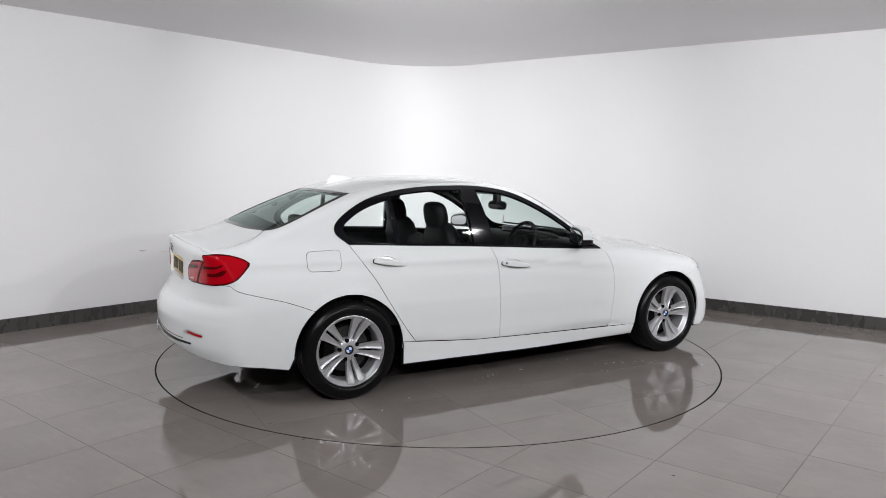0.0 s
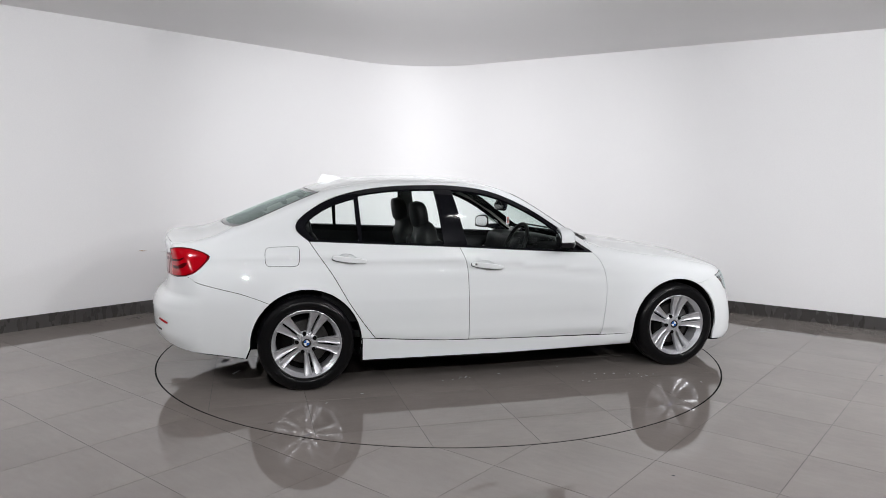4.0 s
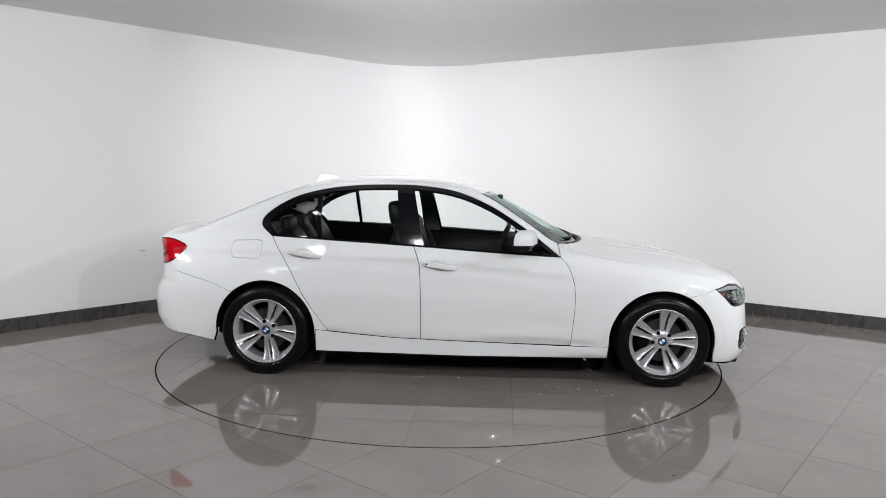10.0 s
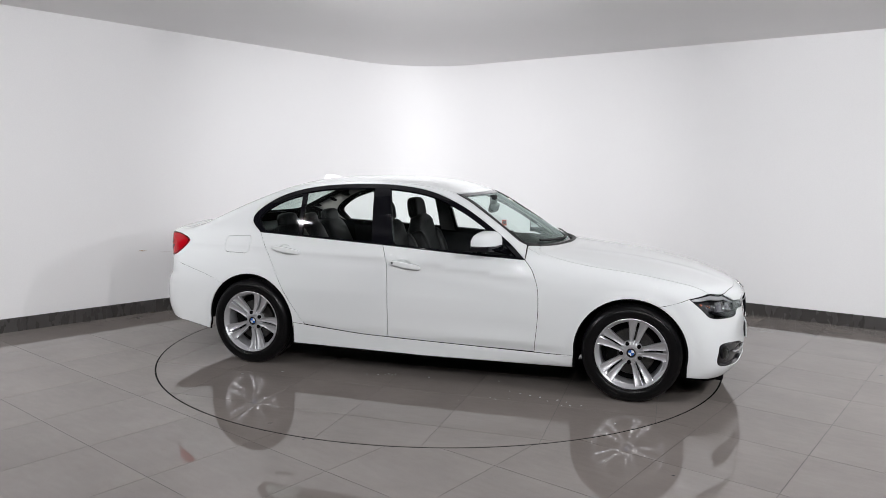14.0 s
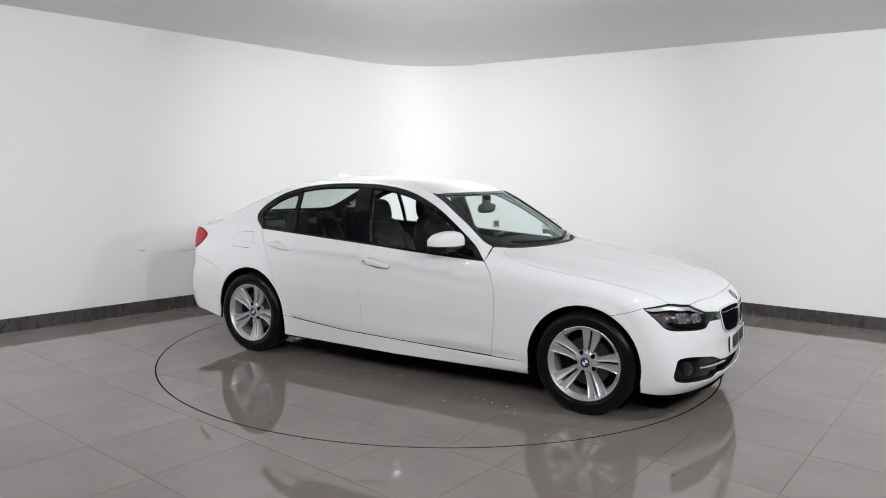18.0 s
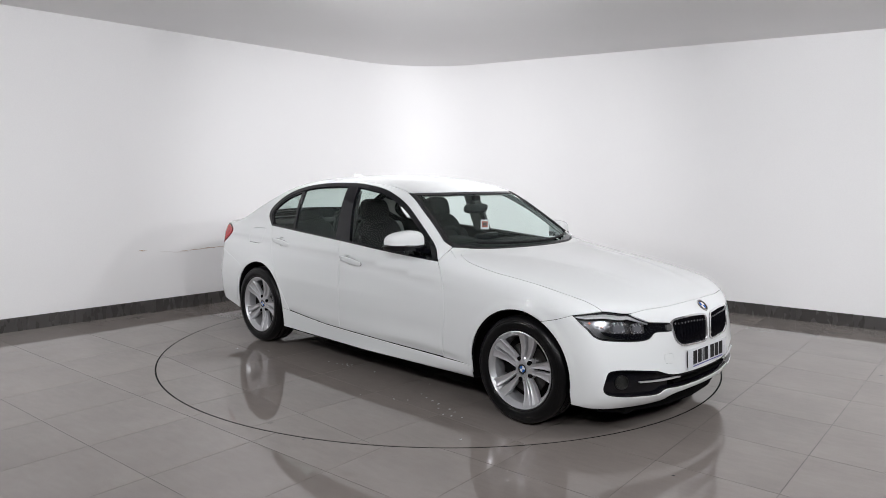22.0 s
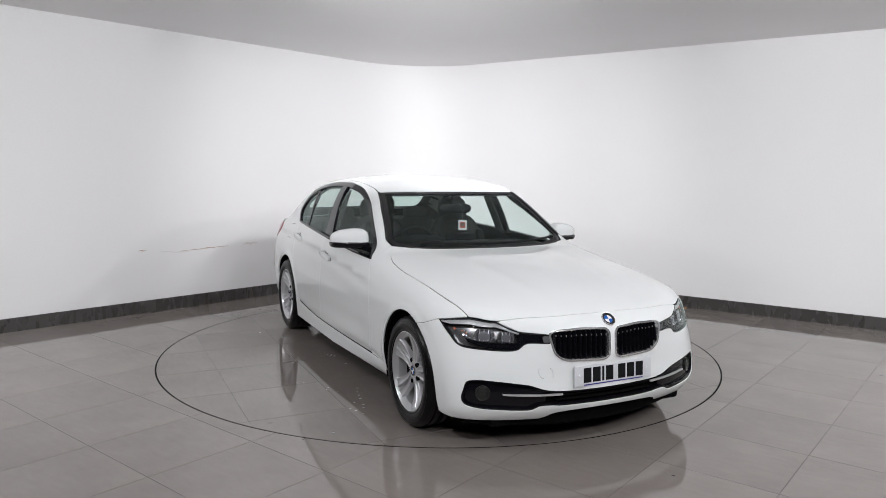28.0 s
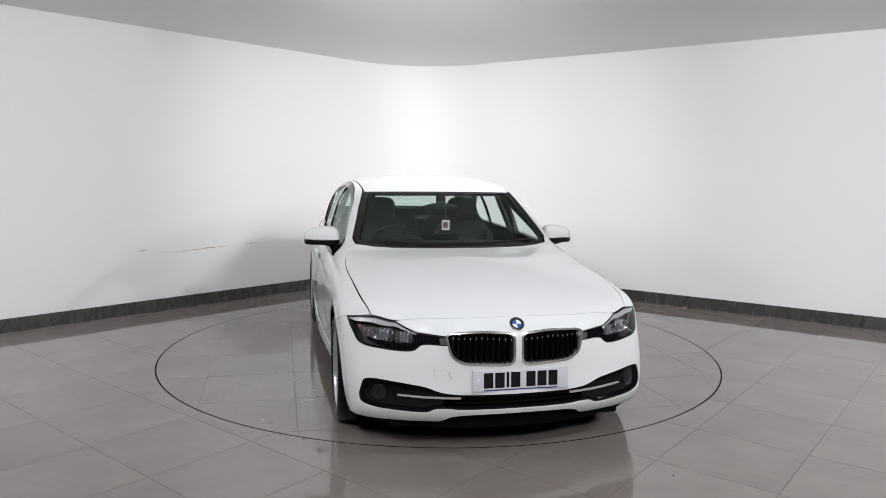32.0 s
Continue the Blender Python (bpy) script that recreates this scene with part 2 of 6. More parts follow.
TILE, JOINT, RING = 0.6, 0.0030, 2.238
FLOOR_TURN = radians(-39.0)
FLOOR_OFF = (0.577 - 0.6, 0.066)


def tile_mesh(name, x0, y0, inside, radius, centre, mat):
    """One square tile, cut along a circle where it meets it; inside: keep the part within."""
    h = TILE / 2 - JOINT / 2
    corners = [(x0 - h, y0 - h), (x0 + h, y0 - h), (x0 + h, y0 + h), (x0 - h, y0 + h)]
    d = [math.hypot(x - centre[0], y - centre[1]) for x, y in corners]
    near = math.hypot(max(abs(x0 - centre[0]) - h, 0), max(abs(y0 - centre[1]) - h, 0))
    if inside and near > radius or not inside and max(d) < radius:
        return None
    cut = near < radius < max(d)
    if not cut:
        c = 0.0005
        verts = [(x, y, -0.02) for x, y in corners] + [(x, y, -c) for x, y in corners]
        verts += [(x0 + math.copysign(h - c, x - x0), y0 + math.copysign(h - c, y - y0), 0) for x, y in corners]
        faces = [(8, 9, 10, 11)]
        for i in range(4):
            j = (i + 1) % 4
            faces += [(i, j, 4 + j, 4 + i), (4 + i, 4 + j, 8 + j, 8 + i)]
        return raw(name, verts, faces, mat)
    pts, edges = [Vector(c) for c in corners], [(0, 1), (1, 2), (2, 3), (3, 0)]
    for i in range(360):
        a0, a1 = math.radians(i), math.radians(i + 1)
        p, q = [(centre[0] + radius * math.cos(a), centre[1] + radius * math.sin(a)) for a in (a0, a1)]
        if any(abs(v[0] - x0) < h + 0.06 and abs(v[1] - y0) < h + 0.06 for v in (p, q)):
            edges.append((len(pts), len(pts) + 1))
            pts += [Vector(p), Vector(q)]
    v, _, f, *_ = delaunay_2d_cdt(pts, edges, [], 0, 1e-5)
    keep = []
    for t in f:
        cx, cy = sum(v[i].x for i in t) / 3, sum(v[i].y for i in t) / 3
        if abs(cx - x0) < h and abs(cy - y0) < h and (math.hypot(cx - centre[0], cy - centre[1]) < radius) == inside:
            keep.append(tuple(t))
    if not keep:
        return None
    used = sorted({i for t in keep for i in t})
    at = {k: i for i, k in enumerate(used)}
    n = len(used)
    verts = [(v[k].x, v[k].y, 0) for k in used] + [(v[k].x, v[k].y, -0.02) for k in used]
    count = {}
    for t in keep:
        for a, b in ((t[0], t[1]), (t[1], t[2]), (t[2], t[0])):
            count[(a, b)] = 1
    faces = [tuple(at[k] for k in t) for t in keep]
    faces += [(at[b], at[a], at[a] + n, at[b] + n) for a, b in count if (b, a) not in count]
    return raw(name, verts, faces, mat)


def inside_room(x, y):
    pts = [END_L] + LINE[1:-1] + [END_R] + REST
    hit = False
    for i in range(len(pts)):
        a, b = pts[i], pts[i - 1]
        if (a.y > y) != (b.y > y) and x < (b.x - a.x) * (y - a.y) / (b.y - a.y) + a.x:
            hit = not hit
    return hit


# ---- skirting, in tiles along the two visible walls
skirting = tagged(new("baseboard", ribbon("baseboard", [p + (p - Vector((-0.1, 1.0))).normalized() * -0.004 for p in LINE], -0.004, 0.118, 0.004, M_GROUT)),
                  "dark grey tiled skirting along the white walls", "skirting board", kind="structure")


def along_line(start):
    """Points every 0.6 m along the wall line."""
    out, need = [], start
    for a, b in zip(LINE, LINE[1:]):
        length = (b - a).length
        while need <= length:
            out.append(a + (b - a) * (need / length))
            need += 0.6
        need -= length
    return out


def skirting_tile(a, b):
    d = (b - a).normalized()
    nrm = Vector((d.y, -d.x))
    a, b = a + d * 0.0015 + nrm * 0.004, b - d * 0.0015 + nrm * 0.004
    verts = []
    for p in (a, b):
        for off, z in ((0, 0.0), (0.010, 0.0), (0.010, 0.123), (0.008, 0.125), (0, 0.125)):
            q = p + nrm * off
            verts.append((q.x, q.y, z))
    faces = [(i, i + 1, i + 6, i + 5) for i in range(4)] + [(0, 4, 3, 2, 1), (5, 6, 7, 8, 9)]
    return raw("skirting_tile", verts, faces, M_SKIRT)


stops = along_line(0.10)
for a, b in zip(stops, stops[1:]):
    part("skirting_tile", skirting_tile(a, b), skirting)


def degrees_of(a):
    return a * 180 / math.pi


# ---- the turntable, flush with the floor, and its turn
PIVOT = (1.184, 0.109)
MARKS = (1.184, 0.121)
TURN0, RATE = 28.25, -3.3
turntable = tagged(new("turntable", lathe("turntable", [(0.0, -0.0014), (RING - 0.010, -0.0014), (RING - 0.010, -0.02), (0.0, -0.02)], M_GROUT, 128, axis="Z")),
                   "round car turntable with polished grey tiles and a black rim gap", "turntable")
part("rim", lathe("rim", [(RING - 0.010, -0.02), (RING - 0.010, -0.0012), (RING + 0.02, -0.0012), (RING + 0.02, -0.02)], M_RIM, 128, axis="Z"), turntable, "black rubber rim of the turntable")
DISC_OFF = (-0.004, -0.021)


def turned(t):
    return pose(0, 0, 0, 0, 0, TURN0 + RATE * t)


def motions():
    times = [0, 4, 8, 12, 16, 20, 24, 28, 32]
    walk(turntable, [(t, turned(t)) for t in times])
    walk(car, [(t, turned(t) @ pose(-PIVOT[0], -PIVOT[1], 0)) for t in times])
    walk(hanging_card, [(t, turned(t) @ pose(-PIVOT[0], -PIVOT[1], 0) @ CARD_AT) for t in times])


# ---- the car's outer form: x forwards from the rear axle, y to its left, z up from the ground
def smooth_keys(keys, lo, hi, soft):
    """A smooth curve through (place, value) pairs, as a fine table."""
    a = np.array(keys, float)
    xs = np.linspace(lo, hi, int((hi - lo) / 0.004) + 1)
    k, v = a[:, 0], a[:, 1]
    s = np.diff(v) / np.diff(k)
    m = np.concatenate([[s[0]], np.where(s[:-1] * s[1:] > 0, 2 * s[:-1] * s[1:] / np.where(s[:-1] + s[1:] == 0, 1, s[:-1] + s[1:]), 0), [s[-1]]])
    xc = np.clip(xs, k[0], k[-1])
    i = np.clip(np.searchsorted(k, xc, side="right") - 1, 0, len(k) - 2)
    h = k[i + 1] - k[i]
    u = (xc - k[i]) / h
    y = (2 * u**3 - 3 * u**2 + 1) * v[i] + (u**3 - 2 * u**2 + u) * h * m[i] + (-2 * u**3 + 3 * u**2) * v[i + 1] + (u**3 - u**2) * h * m[i + 1]
    y = y + np.where(xs < k[0], (xs - k[0]) * s[0], 0) + np.where(xs > k[-1], (xs - k[-1]) * s[-1], 0)
    n = max(1, int(soft / 0.004))
    w = np.hanning(2 * n + 3)
    w /= w.sum()
    pad = len(w) // 2
    ext = np.concatenate([y[0] + (y[1] - y[0]) * np.arange(-pad, 0), y, y[-1] + (y[-1] - y[-2]) * np.arange(1, pad + 1)])
    y = np.convolve(ext, w, "valid")
    return lambda q: np.interp(q, xs, y)


SIDE_MID = smooth_keys([(0.12, 0.800), (0.18, 0.842), (0.26, 0.862), (0.34, 0.882), (0.45, 0.889), (0.60, 0.893), (0.74, 0.893), (0.86, 0.880), (0.93, 0.852), (0.98, 0.825), (1.05, 0.77), (1.15, 0.66)], 0.0, 1.3, 0.02)
SIDE_REAR = smooth_keys([(0.12, 0.800), (0.18, 0.842), (0.30, 0.866), (0.45, 0.880), (0.60, 0.888), (0.70, 0.876), (0.80, 0.846), (0.90, 0.803), (0.97, 0.763), (1.05, 0.70), (1.15, 0.59)], 0.0, 1.3, 0.03)
SIDE_FRONT = smooth_keys([(0.12, 0.820), (0.20, 0.850), (0.35, 0.868), (0.50, 0.876), (0.65, 0.880), (0.74, 0.868), (0.82, 0.840), (0.88, 0.805), (0.95, 0.745), (1.1, 0.55)], 0.0, 1.3, 0.03)
PLAN = smooth_keys([(-1.1, 0.905), (-0.8, 0.945), (-0.5, 0.978), (-0.1, 1.0), (0.5, 1.0), (1.2, 1.0), (2.0, 0.998), (2.5, 1.0), (2.9, 1.0), (3.15, 0.985), (3.4, 0.95), (3.6, 0.9)], -1.4, 3.9, 0.12)
W_REAR = smooth_keys([(-0.6, 1), (0.0, 0.85), (0.7, 0.25), (1.1, 0.0), (1.4, 0)], -1.4, 3.9, 0.15)
W_FRONT = smooth_keys([(1.5, 0), (1.9, 0.15), (2.4, 0.75), (2.8, 1), (3.2, 1)], -1.4, 3.9, 0.15)
CREASE = smooth_keys([(-1.0, 0.905), (-0.5, 0.896), (0.1, 0.890), (0.5, 0.878), (1.17, 0.857), (1.69, 0.818), (2.2, 0.768), (2.6, 0.735)], -1.4, 3.9, 0.1)
CREASE_FADE = smooth_keys([(-0.75, 0), (-0.5, 1), (1.9, 1), (2.35, 0.0), (2.6, 0)], -1.4, 3.9, 0.1)
BONNET = smooth_keys([(1.9, 1.01), (2.1, 0.985), (2.3, 0.963), (2.6, 0.932), (2.81, 0.902), (3.03, 0.860), (3.2, 0.820), (3.35, 0.770), (3.45, 0.731), (3.55, 0.680), (3.65, 0.62)], -1.4, 3.9, 0.06)
BOOT = smooth_keys([(-1.2, 1.010), (-1.05, 1.018), (-0.95, 1.024), (-0.8, 1.033), (-0.64, 1.049), (-0.4, 1.07), (0.0, 1.09), (0.6, 1.05)], -1.4, 3.9, 0.06)
NOSE = smooth_keys([(0.15, 3.47), (0.20, 3.52), (0.26, 3.552), (0.34, 3.556), (0.42, 3.548), (0.52, 3.552), (0.62, 3.545), (0.70, 3.522), (0.76, 3.48), (0.85, 3.38)], 0.0, 1.3, 0.03)
NOSE_A = smooth_keys([(0.2, 0.25), (0.4, 0.26), (0.55, 0.33), (0.68, 0.38), (0.8, 0.42)], 0.0, 1.3, 0.05)
TAIL = smooth_keys([(0.15, -0.90), (0.22, -0.94), (0.30, -1.000), (0.40, -1.040), (0.52, -1.045), (0.60, -1.020), (0.66, -0.960), (0.75, -0.935), (0.85, -0.935), (0.92, -0.940), (0.965, -0.946), (1.0, -0.949), (1.1, -0.955)], 0.0, 1.3, 0.025)
TAIL_A = smooth_keys([(0.2, 0.27), (0.55, 0.27), (0.72, 0.17), (1.0, 0.17), (1.1, 0.17)], 0.0, 1.3, 0.05)
BELT_IN = smooth_keys([(0.90, 0.812), (0.98, 0.792), (1.10, 0.758), (1.20, 0.722), (1.30, 0.672), (1.36, 0.630), (1.42, 0.57)], 0.6, 1.6, 0.05)
GLASS_PLAN = smooth_keys([(-0.8, -0.10), (-0.3, -0.050), (0.1, -0.018), (0.6, 0.0), (1.1, 0.004), (1.6, -0.012), (2.0, -0.045), (2.4, -0.10)], -1.4, 3.9, 0.12)
ROOF = smooth_keys([(-0.7, 1.10), (-0.3, 1.255), (0.0, 1.345), (0.17, 1.391), (0.54, 1.434), (0.82, 1.443), (1.09, 1.436), (1.37, 1.405), (1.58, 1.355), (1.8, 1.29)], -1.4, 3.9, 0.1)
SCREEN = smooth_keys([(0.80, 2.54), (0.90, 2.37), (0.965, 2.26), (1.06, 2.09), (1.17, 1.885), (1.26, 1.715), (1.33, 1.575), (1.38, 1.45), (1.46, 1.2)], 0.6, 1.6, 0.05)
BACKLIGHT = smooth_keys([(0.9, -1.0), (1.0, -0.77), (1.054, -0.645), (1.126, -0.483), (1.24, -0.215), (1.336, 0.025), (1.39, 0.18), (1.46, 0.4)], 0.6, 1.6, 0.05)


def smax(a, b, k):
    h = np.maximum(k - np.abs(a - b), 0) / k
    return np.maximum(a, b) + h * h * k * 0.25


def lower_body(p):
    x, y, z = p[:, 0], np.abs(p[:, 1]), p[:, 2]
    wr, wf = np.clip(W_REAR(x), 0, 1), np.clip(W_FRONT(x), 0, 1)
    wide = 1.0135 * PLAN(x) * (SIDE_MID(z) * (1 - wr - wf) + SIDE_REAR(z) * wr + SIDE_FRONT(z) * wf)
    d = z - CREASE(x)
    fade = np.clip(CREASE_FADE(x), 0, 1)
    wide = wide + fade * (0.0065 * np.exp(-np.sqrt(d * d + 0.00001) / 0.020) - 0.0060 * np.exp(-(((d + 0.040) / 0.036) ** 2)))
    wide = wide - 0.006 * np.clip((-0.30 - x) / 0.25, 0, 1) * np.clip((0.515 - z) / 0.012, 0, 1)
    wide = wide - 0.008 * np.exp(-(((z - 0.43) / 0.06) ** 2)) * np.clip((x - 0.35) / 0.3, 0, 1) * np.clip((2.3 - x) / 0.3, 0, 1)
    gs = np.clip((x - 0.42) / 0.08, 0, 1) * np.clip((2.40 - x) / 0.15, 0, 1)
    wide = wide - gs * 0.014 * np.exp(-(((z - (0.338 - 0.0367 * (x - 0.46)) - 0.014) / 0.020) ** 2))
    for xa, r0 in ((0.0, 0.372), (2.80, 0.366)):
        r = np.hypot(x - xa, z - 0.322)
        wide = wide + 0.009 * np.exp(-(((r - r0) / 0.030) ** 2)) * np.clip((z - 0.2) / 0.15, 0, 1)
    side = y - wide
    u = np.clip((2.62 - x) / 0.55, 0, 1)
    flat = 1 - 0.35 * u * u * (3 - 2 * u)
    front_top = BONNET(x) - flat * (0.050 * (y / 0.75) ** 2 + 0.014 * (y / 0.8) ** 6)
    front_top = front_top + 0.0045 * np.exp(-(((y - (0.24 + 0.16 * (3.5 - x))) / 0.06) ** 2)) * np.clip((3.45 - x) / 0.4, 0, 1) * np.clip((x - 2.35) / 0.5, 0, 1)
    rear_top = BOOT(x) - 0.055 * (y / 0.72) ** 2
    mixx = np.clip((x - 0.3) / 1.2, 0, 1)
    top = z - (rear_top * (1 - mixx) + front_top * mixx)
    nose = x - (NOSE(z) - NOSE_A(z) * y**2 - 0.30 * y**8)
    tail = (TAIL(z) + TAIL_A(z) * y**2 + 0.42 * y**8) - x
    bottom = 0.185 - 0.016 * np.clip((x - 2.9) / 0.2, 0, 1) - z + 0.03 * np.clip((-0.3 - x) / 0.7, 0, 1)
    f = smax(side, top, 0.075)
    f = smax(f, nose, 0.055)
    f = smax(f, tail, 0.05)
    return smax(f, bottom, 0.03)


def cabin(p):
    x, y, z = p[:, 0], np.abs(p[:, 1]), p[:, 2]
    lean = 0.06 * np.clip((z - 0.96) / 0.35, 0, 1.2) * np.clip((x - 1.15) / 0.45, 0, 1)
    side = y - (BELT_IN(z) + GLASS_PLAN(x) + 0.013 - lean)
    top = z - (ROOF(x) - 0.038 * (y / 0.62) ** 2 - 0.018 * (y / 0.62) ** 6)
    front = (x - (SCREEN(z) - np.interp(z, (0.98, 1.31), (0.34, 0.15)) * y**2)) * 0.62
    back = ((BACKLIGHT(z) + 0.30 * y**2) - x) * 0.45
    f = smax(side, top, 0.045)
    f = smax(f, front, 0.03)
    return smax(f, back, 0.05)


def whole_body(p):
    a, b = lower_body(p), cabin(p)
    return -smax(-a, -b, 0.045)


def cast(fn, o, d, reach=1.9):
    """The first meeting of rays with a form."""
    n = len(o)
    lo, hi = np.zeros(n), np.full(n, reach)
    done = np.zeros(n, bool)
    prev = np.zeros(n)
    for t in np.linspace(0, reach, 80)[1:]:
        new_hit = (fn(o + d * t) < 0) & ~done
        lo[new_hit], hi[new_hit] = prev[new_hit], t
        done |= new_hit
        prev[:] = t
    for _ in range(22):
        mid = (lo + hi) / 2
        neg = fn(o + d * mid[:, None]) < 0
        hi = np.where(neg, mid, hi)
        lo = np.where(neg, lo, mid)
    return o + d * hi[:, None]


def normals_of(fn, p, e=0.002):
    g = np.stack([fn(p + np.eye(3)[i] * e) - fn(p - np.eye(3)[i] * e) for i in range(3)], 1)
    return g / np.maximum(np.linalg.norm(g, axis=1), 1e-9)[:, None]


XF, XB = 2.45, 0.05


def project(kind, q, fn):
    q = np.asarray(q, float)
    a, b = q[:, 0], q[:, 1]
    z0 = np.zeros(len(q))
    if kind == "side":
        o, d = np.stack([a, z0 + 1.25, b], 1), np.stack([z0, z0 - 1, z0], 1)
    elif kind == "top":
        o, d = np.stack([a, b, z0 + 1.9], 1), np.stack([z0, z0, z0 - 1], 1)
    elif kind == "front":
        o, d = np.stack([XF + 1.7 * np.cos(a), 1.7 * np.sin(a), b], 1), np.stack([-np.cos(a), -np.sin(a), z0], 1)
    else:
        o, d = np.stack([XB - 1.7 * np.cos(a), 1.7 * np.sin(a), b], 1), np.stack([np.cos(a), -np.sin(a), z0], 1)
    return cast(fn, o, d)


def inside_loop(loop, pts):
    x, y = pts[:, 0], pts[:, 1]
    hit = np.zeros(len(pts), bool)
    for (x0, y0), (x1, y1) in zip(loop, np.roll(loop, 1, 0)):
        if y0 != y1:
            hit ^= ((y0 > y) != (y1 > y)) & (x < (x1 - x0) * (y - y0) / (y1 - y0) + x0)
    return hit


def curve(pts, step=0.02):
    """A smooth open curve through points in the plane."""
    p = np.array(pts, float)
    if len(p) < 3:
        q = p
    else:
        e = np.vstack([2 * p[0] - p[1], p, 2 * p[-1] - p[-2]])
        q = []
        for i in range(len(p) - 1):
            a, b, c, d = e[i:i + 4]
            for u in np.linspace(0, 1, 9)[:-1]:
                q.append(0.5 * (2 * b + (c - a) * u + (2 * a - 5 * b + 4 * c - d) * u**2 + (3 * b - a - 3 * c + d) * u**3))
        q = np.array(q + [p[-1]])
    return resample(q, step)


def resample(q, step):
    s = np.concatenate([[0], np.cumsum(np.hypot(*np.diff(q, axis=0).T))])
    n = max(2, int(math.ceil(s[-1] / step)) + 1)
    u = np.linspace(0, s[-1], n)
    return np.stack([np.interp(u, s, q[:, 0]), np.interp(u, s, q[:, 1])], 1)


def loop_of(*runs):
    """Joins open runs end to end into a closed loop, without doubled points."""
    out = []
    for r in runs:
        for p in np.asarray(r, float):
            if not out or np.hypot(*(p - out[-1])) > 1e-4:
                out.append(p)
    if np.hypot(*(out[0] - out[-1])) < 1e-4:
        out.pop()
    q = np.array(out)
    area = 0.5 * np.sum(q[:, 0] * np.roll(q[:, 1], -1) - np.roll(q[:, 0], -1) * q[:, 1])
    return q if area > 0 else q[::-1]


def shrink(loop, g):
    """Moves a counter-clockwise loop inwards by g (outwards if negative)."""
    e0, e1 = loop - np.roll(loop, 1, 0), np.roll(loop, -1, 0) - loop
    n0 = np.stack([-e0[:, 1], e0[:, 0]], 1) / np.maximum(np.hypot(*e0.T), 1e-9)[:, None]
    n1 = np.stack([-e1[:, 1], e1[:, 0]], 1) / np.maximum(np.hypot(*e1.T), 1e-9)[:, None]
    n = n0 + n1
    ln = np.maximum(np.hypot(*n.T), 0.6)
    return loop + n / ln[:, None] ** 2 * 2 * g


def rounded(pts, r, n=6):
    """A closed loop through corner points, each corner rounded."""
    p = np.array(pts, float)
    out = []
    for i in range(len(p)):
        a, b, c = p[i - 1], p[i], p[(i + 1) % len(p)]
        ri = min(r, 0.45 * np.hypot(*(a - b)), 0.45 * np.hypot(*(c - b)))
        s, e = b + (a - b) / np.hypot(*(a - b)) * ri, b + (c - b) / np.hypot(*(c - b)) * ri
        for u in np.linspace(0, 1, n):
            out.append((1 - u) ** 2 * s + 2 * u * (1 - u) * b + u * u * e)
    q = np.array(out)
    q = resample(np.vstack([q, q[:1]]), 0.015)[:-1]
    return loop_of(q)


